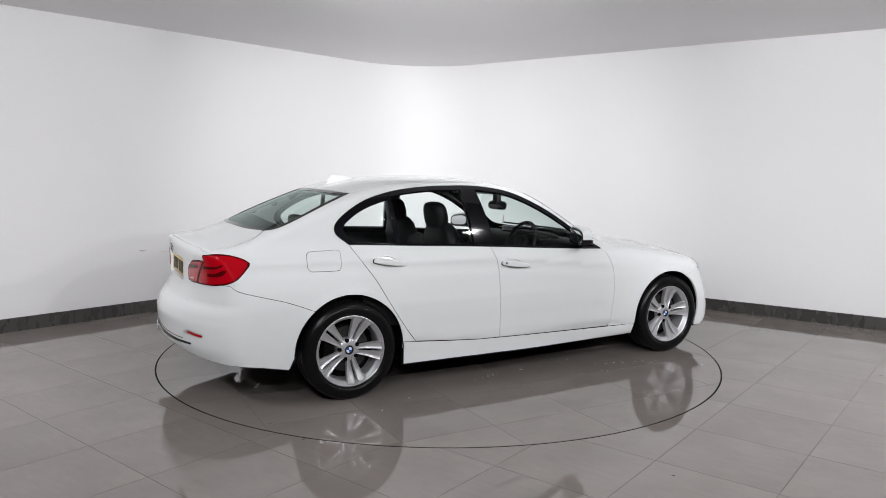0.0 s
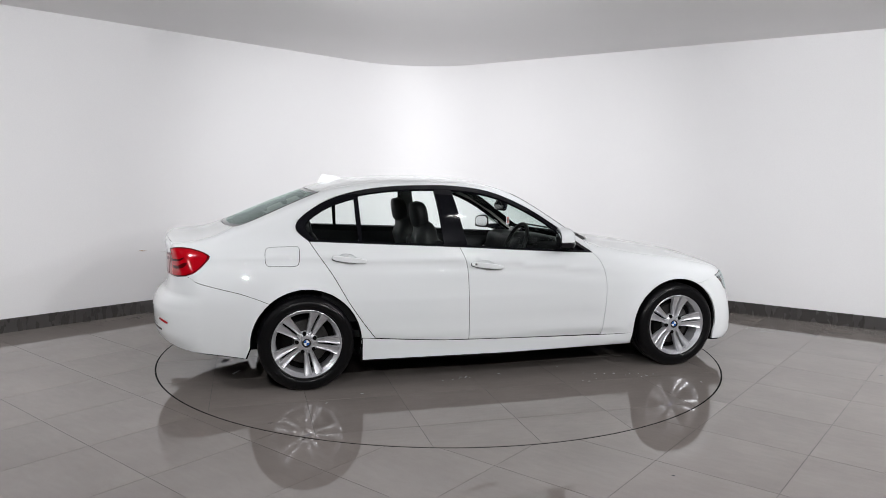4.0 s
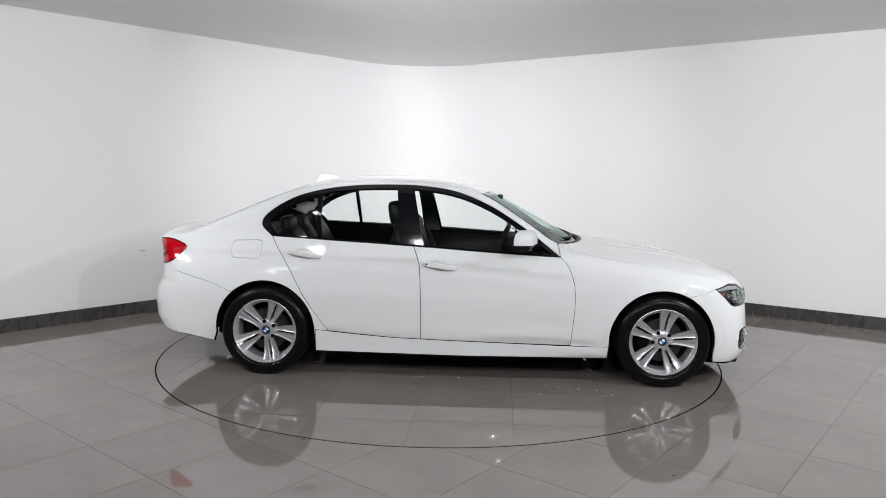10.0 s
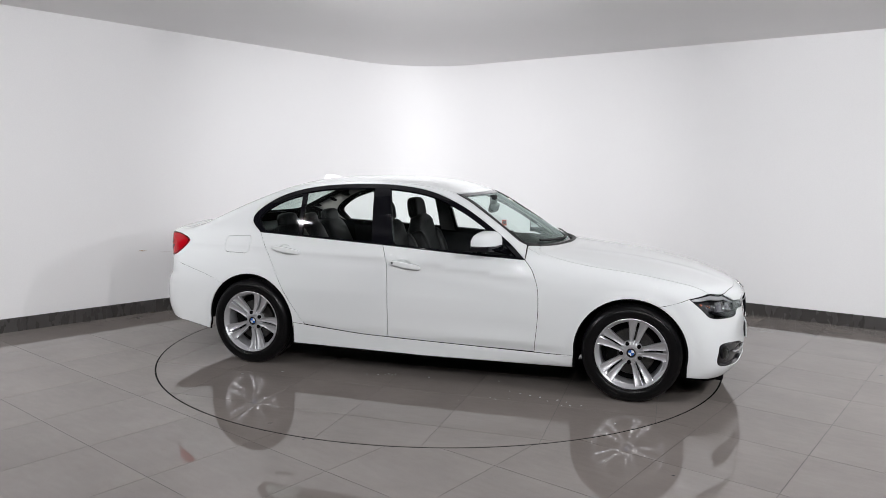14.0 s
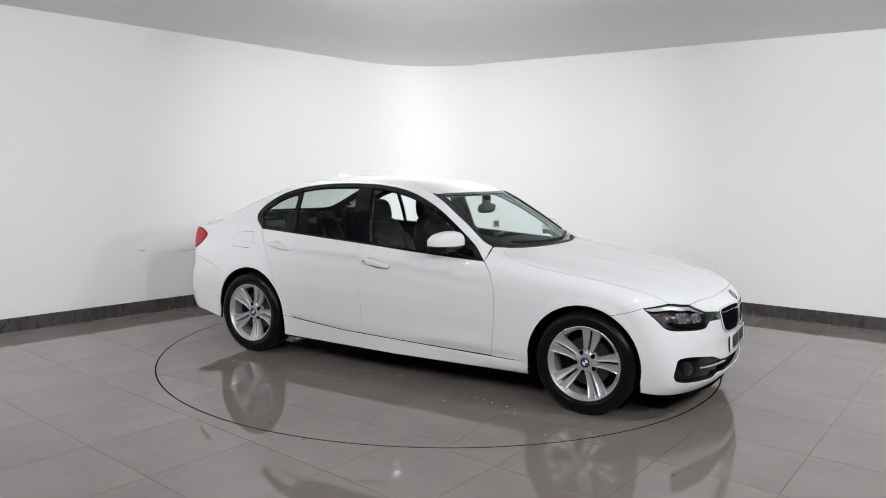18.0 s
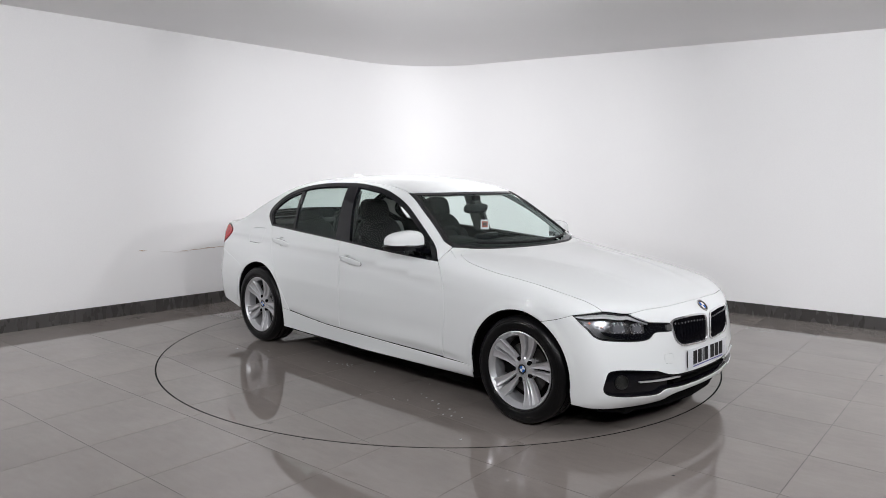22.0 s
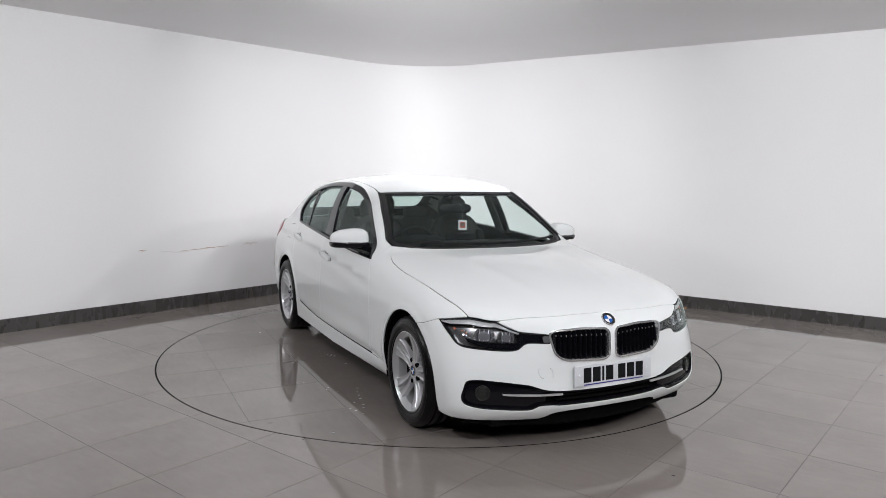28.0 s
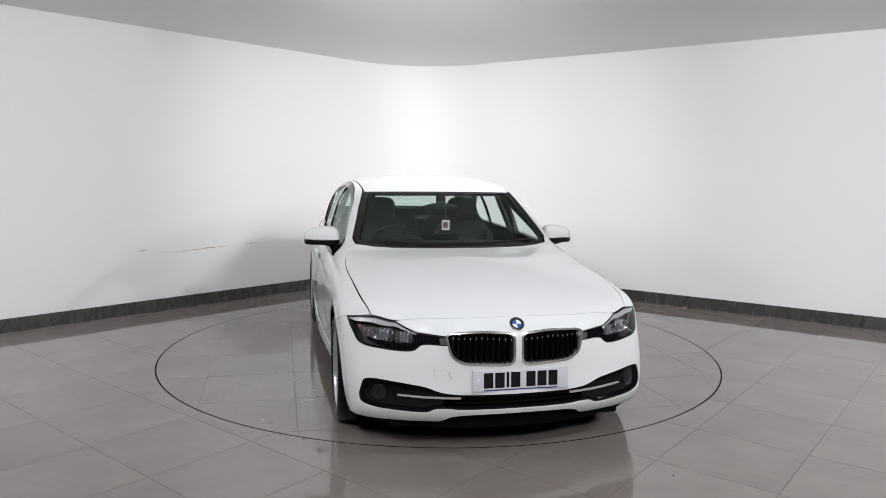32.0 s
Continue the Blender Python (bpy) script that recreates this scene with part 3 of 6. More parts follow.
def sheet(kind, loop, fn=whole_body, holes=(), step=0.03, gap=0.0026, sink=0.0, flange=0.0085, hole_gap=0.0):
    """A panel cut out of a form along a loop drawn in a projection: vertices, faces and exact normals, with turned-in edges."""
    loop = shrink(loop_of(loop), gap) if gap else loop_of(loop)
    holes = [shrink(loop_of(h), -hole_gap) if hole_gap else loop_of(h) for h in holes]
    rings = [loop] + holes
    pts, edges = [], []
    for r in rings:
        k = len(pts)
        pts += [tuple(v) for v in r]
        edges += [(k + i, k + (i + 1) % len(r)) for i in range(len(r))]
    rim = np.array(pts)
    lo, hi = loop.min(0), loop.max(0)
    gx, gy = np.meshgrid(np.arange(lo[0] + step / 2, hi[0], step), np.arange(lo[1] + step / 2, hi[1], step))
    gx = gx + (np.arange(gx.shape[0]) % 2)[:, None] * step / 2
    g = np.stack([gx.ravel(), gy.ravel()], 1)
    g = g[inside_loop(loop, g)]
    for h in holes:
        g = g[~inside_loop(h, g)]
    if len(g):
        near = np.full(len(g), 9.0)
        for i in range(0, len(rim), 200):
            near = np.minimum(near, np.min(np.hypot(g[:, None, 0] - rim[None, i:i + 200, 0], g[:, None, 1] - rim[None, i:i + 200, 1]), 1))
        g = g[near > 0.4 * step]
    allp = [Vector(p) for p in pts] + [Vector(p) for p in g]
    v, _, f, *_ = delaunay_2d_cdt(allp, edges, [], 0, 1e-7)
    q = np.array([(a.x, a.y) for a in v])
    tri = np.array([t for t in f if len(t) == 3])
    mid = q[tri].mean(1)
    ok = inside_loop(loop, mid)
    for h in holes:
        ok &= ~inside_loop(h, mid)
    tri = tri[ok]
    p = project(kind, q, fn)
    n = normals_of(fn, p)
    p = p - n * sink
    a, b, c = p[tri[:, 0]], p[tri[:, 1]], p[tri[:, 2]]
    wrong = np.einsum("ij,ij->i", np.cross(b - a, c - a), n[tri].mean(1)) < 0
    tri[wrong] = tri[wrong][:, ::-1]
    verts, faces, norms = list(p), [tuple(t) for t in tri], list(n)
    if flange:
        for ring in rings:
            rp = project(kind, ring, fn)
            rn = normals_of(fn, rp)
            rp = rp - rn * sink
            tang = np.roll(rp, -1, 0) - np.roll(rp, 1, 0)
            outw = np.cross(tang, rn)
            outw /= np.maximum(np.linalg.norm(outw, axis=1), 1e-9)[:, None]
            ctr = rp.mean(0)
            if (np.einsum("ij,ij->i", outw, rp - ctr).mean() < 0) != (ring is not loop):
                outw = -outw
            k, m = len(verts), len(rp)
            verts += list(rp) + list(rp - rn * flange)
            soft = 0.75 * outw + 0.25 * rn
            norms += list(soft) + list(outw)
            for i in range(m):
                j = (i + 1) % m
                fa = (k + i, k + j, k + m + j, k + m + i)
                nn = np.cross(np.subtract(verts[fa[1]], verts[fa[0]]), np.subtract(verts[fa[2]], verts[fa[0]]))
                faces.append(fa if np.dot(nn, outw[i]) > 0 else fa[::-1])
    return np.array(verts), faces, np.array(norms)


def joined(*sheets):
    verts, faces, norms = [], [], []
    for v, f, n in sheets:
        k = len(verts)
        verts += list(v)
        norms += list(n)
        faces += [tuple(i + k for i in t) for t in f]
    return np.array(verts), faces, np.array(norms)


def flipped(s):
    v, f, n = s
    k = np.array([1, -1, 1])
    return v * k, [t[::-1] for t in f], n * k


def panel(name, s, mat, parent, label="", mirror=False):
    v, f, n = flipped(s) if mirror else s
    return part(name, raw(name, v, f, mat, True, n), parent, label)


def both(name, s, mat, parent, label=""):
    """The same part on the car's left and right."""
    return panel(name, s, mat, parent, label), panel(name, s, mat, parent, label, True)


def front_at(y, z, fn=lower_body):
    """(angle, height) on the nose for a point given across and up."""
    ys = np.linspace(0, 1.2, 400)
    p = project("front", np.stack([ys, np.full(400, z)], 1), fn)
    k = int(np.argmax(np.concatenate([np.diff(p[:, 1]) < 1e-5, [True]]))) + 1
    return (math.copysign(float(np.interp(abs(y), p[:k, 1], ys[:k])), y), z)


def rear_at(y, z, fn=lower_body):
    ys = np.linspace(0, 1.2, 400)
    p = project("rear", np.stack([ys, np.full(400, z)], 1), fn)
    k = int(np.argmax(np.concatenate([np.diff(p[:, 1]) < 1e-5, [True]]))) + 1
    return (math.copysign(float(np.interp(abs(y), p[:k, 1], ys[:k])), y), z)


def front_x(x, z):
    """(angle, height) on the nose's flank for a point given by its x and height."""
    p = project("side", [(x, z)], lower_body)[0]
    return (math.atan2(p[1], p[0] - XF), z)


def rear_x(x, z):
    p = project("side", [(x, z)], lower_body)[0]
    return (math.atan2(p[1], XB - p[0]), z)


def side_from_top(pts, fn=whole_body):
    """(x, z) of a seam that is drawn from above."""
    p = project("top", pts, fn)
    return p[:, [0, 2]]


# ---- the car
car = tagged(new("saloon_car"), "white four-door saloon car with silver alloy wheels on the turntable", "car")

ARCH_R = np.array([(0.366 * math.cos(a), 0.322 + 0.366 * math.sin(a)) for a in np.linspace(math.pi + 0.22, -0.16, 40)])
ARCH_F = np.array([(2.80 + 0.360 * math.cos(a), 0.322 + 0.360 * math.sin(a)) for a in np.linspace(math.pi + 0.10, -0.26, 40)])

# seams seen from the side
SEAM_B = curve([(1.067, 0.952), (1.10, 0.87), (1.117, 0.784), (1.127, 0.55), (1.129, 0.301)])
SEAM_A = curve([(2.096, 0.895), (2.150, 0.83), (2.190, 0.721), (2.200, 0.60), (2.196, 0.481), (2.177, 0.276)])
SEAM_C = curve([(0.03, 0.999), (0.095, 0.90), (0.183, 0.77), (0.28, 0.60), (0.38, 0.45), (0.462, 0.340)])
SILL = curve([(0.36, 0.346), (0.462, 0.338), (0.90, 0.306), (1.129, 0.299), (2.177, 0.275), (2.445, 0.275)])
BELT = curve([(0.03, 0.999), (0.489, 0.978), (1.067, 0.952), (1.61, 0.920), (2.096, 0.895)])
FRAME_OUT = curve([(2.096, 0.895), (1.852, 1.079), (1.610, 1.230), (1.365, 1.330), (1.116, 1.371), (0.868, 1.378), (0.585, 1.366), (0.340, 1.330), (0.142, 1.264), (-0.022, 1.155), (-0.052, 1.075), (0.03, 0.999)])
FRAME_IN = curve([(2.030, 0.915), (1.835, 1.055), (1.600, 1.200), (1.362, 1.298), (1.116, 1.341), (0.868, 1.348), (0.590, 1.337), (0.352, 1.300), (0.160, 1.236), (0.022, 1.145), (-0.006, 1.085), (0.045, 1.012)])

# seams seen from above: bonnet flank, windscreen flank and foot, roof edge, rear window flank and foot, boot flank
BONNET_EDGE = curve([(2.158, 0.590), (2.162, 0.660), (2.195, 0.725), (2.25, 0.760), (2.32, 0.780), (2.42, 0.789), (2.55, 0.793), (2.70, 0.789), (2.85, 0.781), (3.00, 0.770), (3.15, 0.755), (3.268, 0.731)], 0.02)
BONNET_FRONT = curve([(3.268, 0.731), (3.356, 0.620), (3.399, 0.491), (3.440, 0.319), (3.456, 0.12), (3.458, 0.0)], 0.03)
SCREEN_EDGE = curve([(1.535, 0.570), (1.68, 0.604), (1.85, 0.648), (2.025, 0.697)], 0.03)
SCREEN_FOOT = curve([(2.025, 0.697), (2.085, 0.678), (2.135, 0.605), (2.217, 0.440), (2.275, 0.20), (2.290, 0.0)], 0.03)
SCREEN_TOP = curve([(1.535, 0.570), (1.562, 0.42), (1.580, 0.22), (1.586, 0.0)], 0.03)
ROOF_EDGE = curve([(0.12, 0.552), (0.40, 0.576), (0.80, 0.588), (1.20, 0.584), (1.535, 0.570)], 0.03)
BACK_EDGE = curve([(0.12, 0.552), (-0.05, 0.592), (-0.20, 0.628), (-0.34, 0.645), (-0.42, 0.622), (-0.47, 0.560)], 0.02)
BACK_FOOT = curve([(-0.47, 0.560), (-0.52, 0.400), (-0.548, 0.20), (-0.555, 0.0)], 0.03)
BACK_TOP = curve([(0.12, 0.552), (0.085, 0.40), (0.060, 0.20), (0.052, 0.0)], 0.03)
BOOT_EDGE = curve([(-0.47, 0.560), (-0.53, 0.615), (-0.64, 0.640), (-0.75, 0.642), (-0.836, 0.625)], 0.02)


def upto(c, a, b):
    """The part of a curve between two x."""
    xs = c[:, 0]
    lo, hi = min(a, b), max(a, b)
    inner = c[(xs > lo + 1e-4) & (xs < hi - 1e-4)]
    order = np.argsort(xs)
    ends = [np.array([e, np.interp(e, xs[order], c[order, 1])]) for e in (a, b)]
    inner = inner[np.argsort(inner[:, 0] if b > a else -inner[:, 0])]
    return np.vstack([ends[0], inner, ends[1]])


def across(half):
    """A run drawn for the left half, ending on the centre line, carried on to the right."""
    half = np.asarray(half)
    return np.vstack([half, (half * [1, -1])[::-1]])


def across_polar(half):
    half = np.asarray(half)
    return np.vstack([half, (half * [-1, 1])[::-1]])


def F3(x, y, z):
    return (math.atan2(y, x - XF), z)


def R3(x, y, z):
    return (math.atan2(y, XB - x), z)


backing = []


def skin(name, kind, loop, sides=2, mat=None, label="", **kw):
    """A painted body panel, on both flanks or once, with a black backing sheet for the shade in its gaps."""
    s = sheet(kind, loop, **kw)
    b = sheet(kind, loop, fn=kw.get("fn", whole_body), holes=kw.get("holes", ()), step=0.07, gap=-0.010, sink=0.014, flange=0)
    backing.append(b)
    if sides == 2:
        backing.append(flipped(b))
        return both(name, s, mat or M_PAINT, car, label)
    return panel(name, s, mat or M_PAINT, car, label)


# doors, sills, wings
def dish_loop(x, z):
    """The outline of the hollow behind a door handle."""
    return np.array([(x + 0.066 * math.cos(a), z - 0.13 * 0.066 * math.cos(a) + 0.036 * math.sin(a)) for a in np.linspace(0, 2 * math.pi, 28, endpoint=False)])


def door_form(p):
    """The body with the doors' lower edge tucked in above the sill."""
    order = np.argsort(SILL[:, 0])
    q = np.clip(1 - (p[:, 2] - np.interp(p[:, 0], SILL[order, 0], SILL[order, 1])) / 0.030, 0, 1)
    s = np.array(p, float)
    s[:, 1] += np.where(p[:, 1] < 0, -1, 1) * 0.011 * q * q
    return whole_body(s)


DISH_F, DISH_R = dish_loop(1.250, 0.823), dish_loop(0.284, 0.880)
front_doors = skin("front_door", "side", loop_of(SEAM_B, upto(SILL, 1.129, 2.177), SEAM_A[::-1], upto(BELT, 2.096, 1.067)), holes=[DISH_F], fn=door_form, gap=0.0024)
rear_doors = skin("rear_door", "side", loop_of(SEAM_C, upto(SILL, 0.462, 1.129), SEAM_B[::-1], upto(BELT, 1.067, 0.03)), holes=[DISH_R], fn=door_form, gap=0.0024)
skin("side_sill", "side", loop_of(upto(SILL, 0.372, 2.44), [(2.436, 0.188), (1.4, 0.186), (0.372, 0.190)]), step=0.025, gap=0.0030)
HEAD_TIP = (3.150, 0.697)
WING_SEAM = curve([tuple(ARCH_F[24]), (3.06, 0.664), HEAD_TIP])
bonnet_side = side_from_top(BONNET_EDGE)
skin("front_wing", "side", loop_of(SEAM_A, upto(SILL, 2.177, 2.44), ARCH_F[2:25], WING_SEAM, curve([HEAD_TIP, (3.205, 0.707), bonnet_side[-1]]), bonnet_side[::-1], side_from_top(SCREEN_FOOT[2:6] + [0.008, 0.004])[::-1], [(2.096, 0.895)]), step=0.025, gap=0.0018)

# rear quarter with the roof rail and both pillars
BUMP_SEAM = curve([tuple(ARCH_R[12]), (-0.404, 0.664), (-0.539, 0.701), (-0.653, 0.733), (-0.705, 0.752), (-0.736, 0.776), (-0.775, 0.782)], 0.012)
LAMP_SIDE = curve([(-0.775, 0.782), (-0.700, 0.812), (-0.640, 0.866), (-0.612, 0.914), (-0.700, 0.952), (-0.790, 0.964), (-0.836, 0.962)])
rail = [side_from_top(c) for c in (SCREEN_EDGE, ROOF_EDGE, BACK_EDGE, BOOT_EDGE)]
FUEL_FLAP = rounded([(-0.262, 0.964), (-0.032, 0.972), (-0.040, 0.838), (-0.262, 0.840)], 0.035)
QUARTER = loop_of(SEAM_C[::-1], FRAME_OUT[::-1], side_from_top(SCREEN_FOOT[:3])[::-1], rail[0][::-1], rail[1][::-1], rail[2], rail[3], LAMP_SIDE[::-1],
                  BUMP_SEAM[::-1], ARCH_R[12:38], [(0.362, 0.30), (0.372, 0.345)], upto(SILL, 0.38, 0.462))
skin("rear_quarter_panel", "side", QUARTER, step=0.022, holes=[FUEL_FLAP], hole_gap=0.0)
both("fuel_flap", sheet("side", FUEL_FLAP, gap=0.0036), M_PAINT, car)

# roof, bonnet, boot
skin("roof", "top", loop_of(ROOF_EDGE, across(SCREEN_TOP), (ROOF_EDGE * [1, -1])[::-1], across(BACK_TOP)[::-1]), 1, step=0.04)
BONNET_BACK = curve([(2.158, 0.590), (2.238, 0.42), (2.296, 0.19), (2.310, 0.0)], 0.03)
skin("bonnet", "top", loop_of(BONNET_EDGE, across(BONNET_FRONT), (BONNET_EDGE * [1, -1])[::-1], across(BONNET_BACK)[::-1]), 1, step=0.025, gap=0.0012, flange=0.006)
run = BONNET_EDGE[BONNET_EDGE[:, 0] < 2.30]
WING_TOP = loop_of(run, [(2.30, 0.800), (2.20, 0.785), (2.09, 0.725), (2.088, 0.690), (2.140, 0.612)])
both("wing_shoulder", sheet("top", WING_TOP, sink=0.0013, gap=0.0016, step=0.03, flange=0.02), M_PAINT, car)
edge = project("rear", [rear_at(y, 0.978 - 0.050 * (y / 0.6) ** 2) for y in np.linspace(0.60, 0.0, 20)], lower_body)
lip3 = project("top", edge[:, :2] * [1, 0.985] + [0.016, 0], lower_body)
lip = np.array([R3(*p) for p in lip3])
BOOT_TOP = loop_of(across(BACK_FOOT)[::-1], BOOT_EDGE[:-1], across(lip3[:, :2]), (BOOT_EDGE[:-1] * [1, -1])[::-1])
BOOT_REAR_HALF = [R3(-0.986, 0.0, 0.656), R3(-0.955, 0.326, 0.656), R3(-0.93, 0.452, 0.652), R3(-0.915, 0.470, 0.690), R3(-0.915, 0.475, 0.770), R3(-0.930, 0.420, 0.776), R3(-0.935, 0.430, 0.860),
                  R3(-0.932, 0.505, 0.910), R3(-0.862, 0.672, 0.926), tuple(lip[0])]
boot_rear = loop_of(np.array(BOOT_REAR_HALF), across_polar(lip), (np.array(BOOT_REAR_HALF) * [-1, 1])[::-1])
boot_rear = np.vstack([resample(np.vstack([boot_rear, boot_rear[:1]]), 0.02)[:-1]])
PLATE_WELL = rounded([rear_at(*q) for q in ((0.305, 0.905), (-0.305, 0.905), (-0.285, 0.750), (0.285, 0.750))], 0.03)
boot_lid = panel("boot_lid", joined(sheet("top", BOOT_TOP, step=0.035), sheet("rear", boot_rear, lower_body, holes=[PLATE_WELL], step=0.03, gap=0.0, flange=0.045), sheet("rear", PLATE_WELL, lower_body, step=0.05, gap=-0.002, sink=0.042, flange=0)), M_PAINT, car)
backing.append(sheet("top", BOOT_TOP, step=0.07, gap=-0.01, sink=0.02, flange=0))
backing.append(sheet("rear", boot_rear, lower_body, holes=[shrink(PLATE_WELL, -0.02)], step=0.07, gap=-0.02, sink=0.03, flange=0))

# front bumper with its openings
bonnet_front3 = project("top", BONNET_FRONT, lower_body)
LAMP_EDGE = [F3(*p) for p in bonnet_front3 - [0, 0, 0.004] if p[1] > 0.60]
HEAD_START = [front_x(3.150, 0.697), front_x(3.205, 0.707)] + LAMP_EDGE
HEAD_INNER = [F3(3.435, 0.520, 0.656), F3(3.484, 0.390, 0.642), F3(3.494, 0.362, 0.637), F3(3.500, 0.362, 0.592)]
HEAD_FOOT = [F3(3.491, 0.395, 0.592), F3(3.462, 0.488, 0.594), F3(3.447, 0.551, 0.559), F3(3.365, 0.705, 0.563), F3(3.285, 0.797, 0.577), F3(3.229, 0.828, 0.628)]
HEAD_TOP = resample(np.array(LAMP_EDGE[-1:] + HEAD_INNER), 0.015)
HEAD_LOW = curve(HEAD_INNER[-1:] + HEAD_FOOT + HEAD_START[:1], 0.015)
HEAD_LOOP = loop_of(curve(HEAD_START + HEAD_INNER[:-1], 0.015), HEAD_LOW)
NOSE_TOP = np.array([F3(*p) for p in bonnet_front3 if p[1] < 0.60])
BUMPER_LOW = np.array([F3(3.16, 0.850, 0.190), F3(3.30, 0.800, 0.186), F3(3.40, 0.66, 0.184), F3(3.46, 0.45, 0.179), F3(3.475, 0.395, 0.180), F3(3.505, 0.350, 0.210), F3(3.52, 0.27, 0.222), F3(3.53, 0.12, 0.227), F3(3.53, 0.0, 0.228)])
half = np.vstack([curve(BUMPER_LOW, 0.03)[::-1], [front_x(*p) for p in ARCH_F[25:39][::-1]], [front_x(*p) for p in WING_SEAM], HEAD_LOW[::-1], HEAD_TOP[::-1], NOSE_TOP])
BUMPER = loop_of(half, (half * [-1, 1])[::-1])
KIDNEY = rounded([front_at(*p) for p in ((0.377, 0.645), (0.340, 0.659), (0.180, 0.666), (0.036, 0.657), (0.016, 0.635), (0.016, 0.508), (0.045, 0.490), (0.290, 0.497), (0.352, 0.535))], 0.03, 8)
INTAKE_HALF = curve([front_at(*p) for p in ((0.0, 0.338), (0.27, 0.339), (0.36, 0.345), (0.41, 0.355), (0.48, 0.379), (0.55, 0.391), (0.64, 0.403), (0.72, 0.410), (0.770, 0.405), (0.787, 0.390), (0.798, 0.355), (0.806, 0.311), (0.792, 0.276),
                                            (0.731, 0.258), (0.63, 0.249), (0.505, 0.240), (0.465, 0.242), (0.420, 0.262), (0.35, 0.261), (0.28, 0.256), (0.0, 0.256))], 0.015)
INTAKE = loop_of(INTAKE_HALF, (INTAKE_HALF * [-1, 1])[::-1])
TOW_CAP = rounded([front_at(*p) for p in ((-0.444, 0.470), (-0.362, 0.468), (-0.348, 0.405), (-0.424, 0.410))], 0.02)
MIRROR_K = loop_of(KIDNEY * [-1, 1])
panel("front_bumper", sheet("front", BUMPER, lower_body, holes=[KIDNEY, MIRROR_K, INTAKE, TOW_CAP], step=0.025, gap=0.0012, flange=0.02), M_PAINT, car)
backing.append(sheet("front", BUMPER, lower_body, holes=[KIDNEY, MIRROR_K, INTAKE], step=0.06, gap=-0.010, sink=0.014, flange=0))
panel("tow_eye_cap", sheet("front", TOW_CAP, lower_body, gap=0.0018), M_PAINT, car)

# rear bumper
BUMPER_REAR_LOW = np.array([R3(-0.39, 0.844, 0.234), R3(-0.642, 0.832, 0.278), R3(-0.848, 0.693, 0.316), R3(-0.925, 0.56, 0.338), R3(-0.995, 0.353, 0.364), R3(-1.03, 0.0, 0.372)])
TAIL_LOW = [R3(-0.93, 0.452, 0.652), R3(-0.915, 0.470, 0.690), R3(-0.915, 0.476, 0.770), R3(-0.806, 0.705, 0.773), rear_x(-0.775, 0.782)]
half = np.vstack([curve(BUMPER_REAR_LOW, 0.03)[::-1], [rear_x(*p) for p in ARCH_R[2:13]], [rear_x(*p) for p in BUMP_SEAM],
                  resample(np.array(TAIL_LOW[::-1]), 0.02), [R3(-0.955, 0.326, 0.656), R3(-0.986, 0.0, 0.656)]])
skin("rear_bumper", "rear", loop_of(half, (half * [-1, 1])[::-1]), 1, fn=lower_body, step=0.03, gap=0.0010)
low = curve(BUMPER_REAR_LOW[3:], 0.03)
panel("rear_diffuser", sheet("rear", loop_of(low, (low * [-1, 1])[::-1], [(-low[0][0] * 0.9, 0.300), (low[0][0] * 0.9, 0.300)]), lower_body, sink=0.03, gap=0, flange=0.05), M_PLASTIC, car, "matt black lower rear valance")
for s in (1, -1):
    strip = np.array([(s * a, z) for a, z in np.vstack([curve([R3(-1.045, 0.0, 0.446), R3(-1.040, 0.08, 0.428), R3(-1.032, 0.16, 0.416), R3(-0.999, 0.392, 0.410), R3(-0.967, 0.517, 0.411), R3(-0.934, 0.606, 0.411)], 0.02),
                                                       curve([R3(-0.939, 0.600, 0.399), R3(-0.966, 0.511, 0.396), R3(-1.0, 0.372, 0.391), R3(-1.032, 0.16, 0.394), R3(-1.040, 0.08, 0.405), R3(-1.045, 0.0, 0.424)], 0.02)])])
    panel("bumper_strip", sheet("rear", loop_of(strip), lower_body, sink=-0.002, gap=0, step=0.05), M_GLOSSBLACK, car, "gloss black strip in the bumper")
    # the groove is not cut: its shade is a thin black sheet on top
    lines = np.array([(s * a, z) for a, z in np.vstack([curve([R3(-1.045, 0.0, 0.462), R3(-1.032, 0.16, 0.434), R3(-0.999, 0.392, 0.428), R3(-0.967, 0.517, 0.428)], 0.02),
                                                       curve([R3(-0.967, 0.517, 0.424), R3(-1.0, 0.39, 0.424), R3(-1.032, 0.16, 0.429), R3(-1.045, 0.0, 0.456)], 0.02)])])
    panel("groove_shade", sheet("rear", loop_of(lines), lower_body, sink=-0.0015, gap=0, step=0.05), M_PLASTIC, car, "thin black line for the groove's shade over the strip")
    refl = rounded([(s * a, z) for a, z in (R3(-0.952, 0.562, 0.470), R3(-0.945, 0.585, 0.484), R3(-0.880, 0.708, 0.470), R3(-0.888, 0.696, 0.457))], 0.006)
    panel("reflector", sheet("rear", refl, lower_body, sink=-0.0025, gap=0, step=0.03), M_RED, car, "small red rear reflector")
    slot = rounded([(s * a, z) for a, z in (R3(-0.975, 0.515, 0.466), R3(-0.950, 0.575, 0.493), R3(-0.874, 0.714, 0.476), R3(-0.886, 0.700, 0.451))], 0.012)
    panel("reflector_surround", sheet("rear", slot, lower_body, sink=-0.001, gap=0, step=0.03), M_ALLOY, car, "bright reflector surround")

# black sheets behind the seams paint the shade inside the gaps
panel("gap_shade", joined(*backing), M_DARK, car, "black backing sheet that stands for shade in the panel gaps")

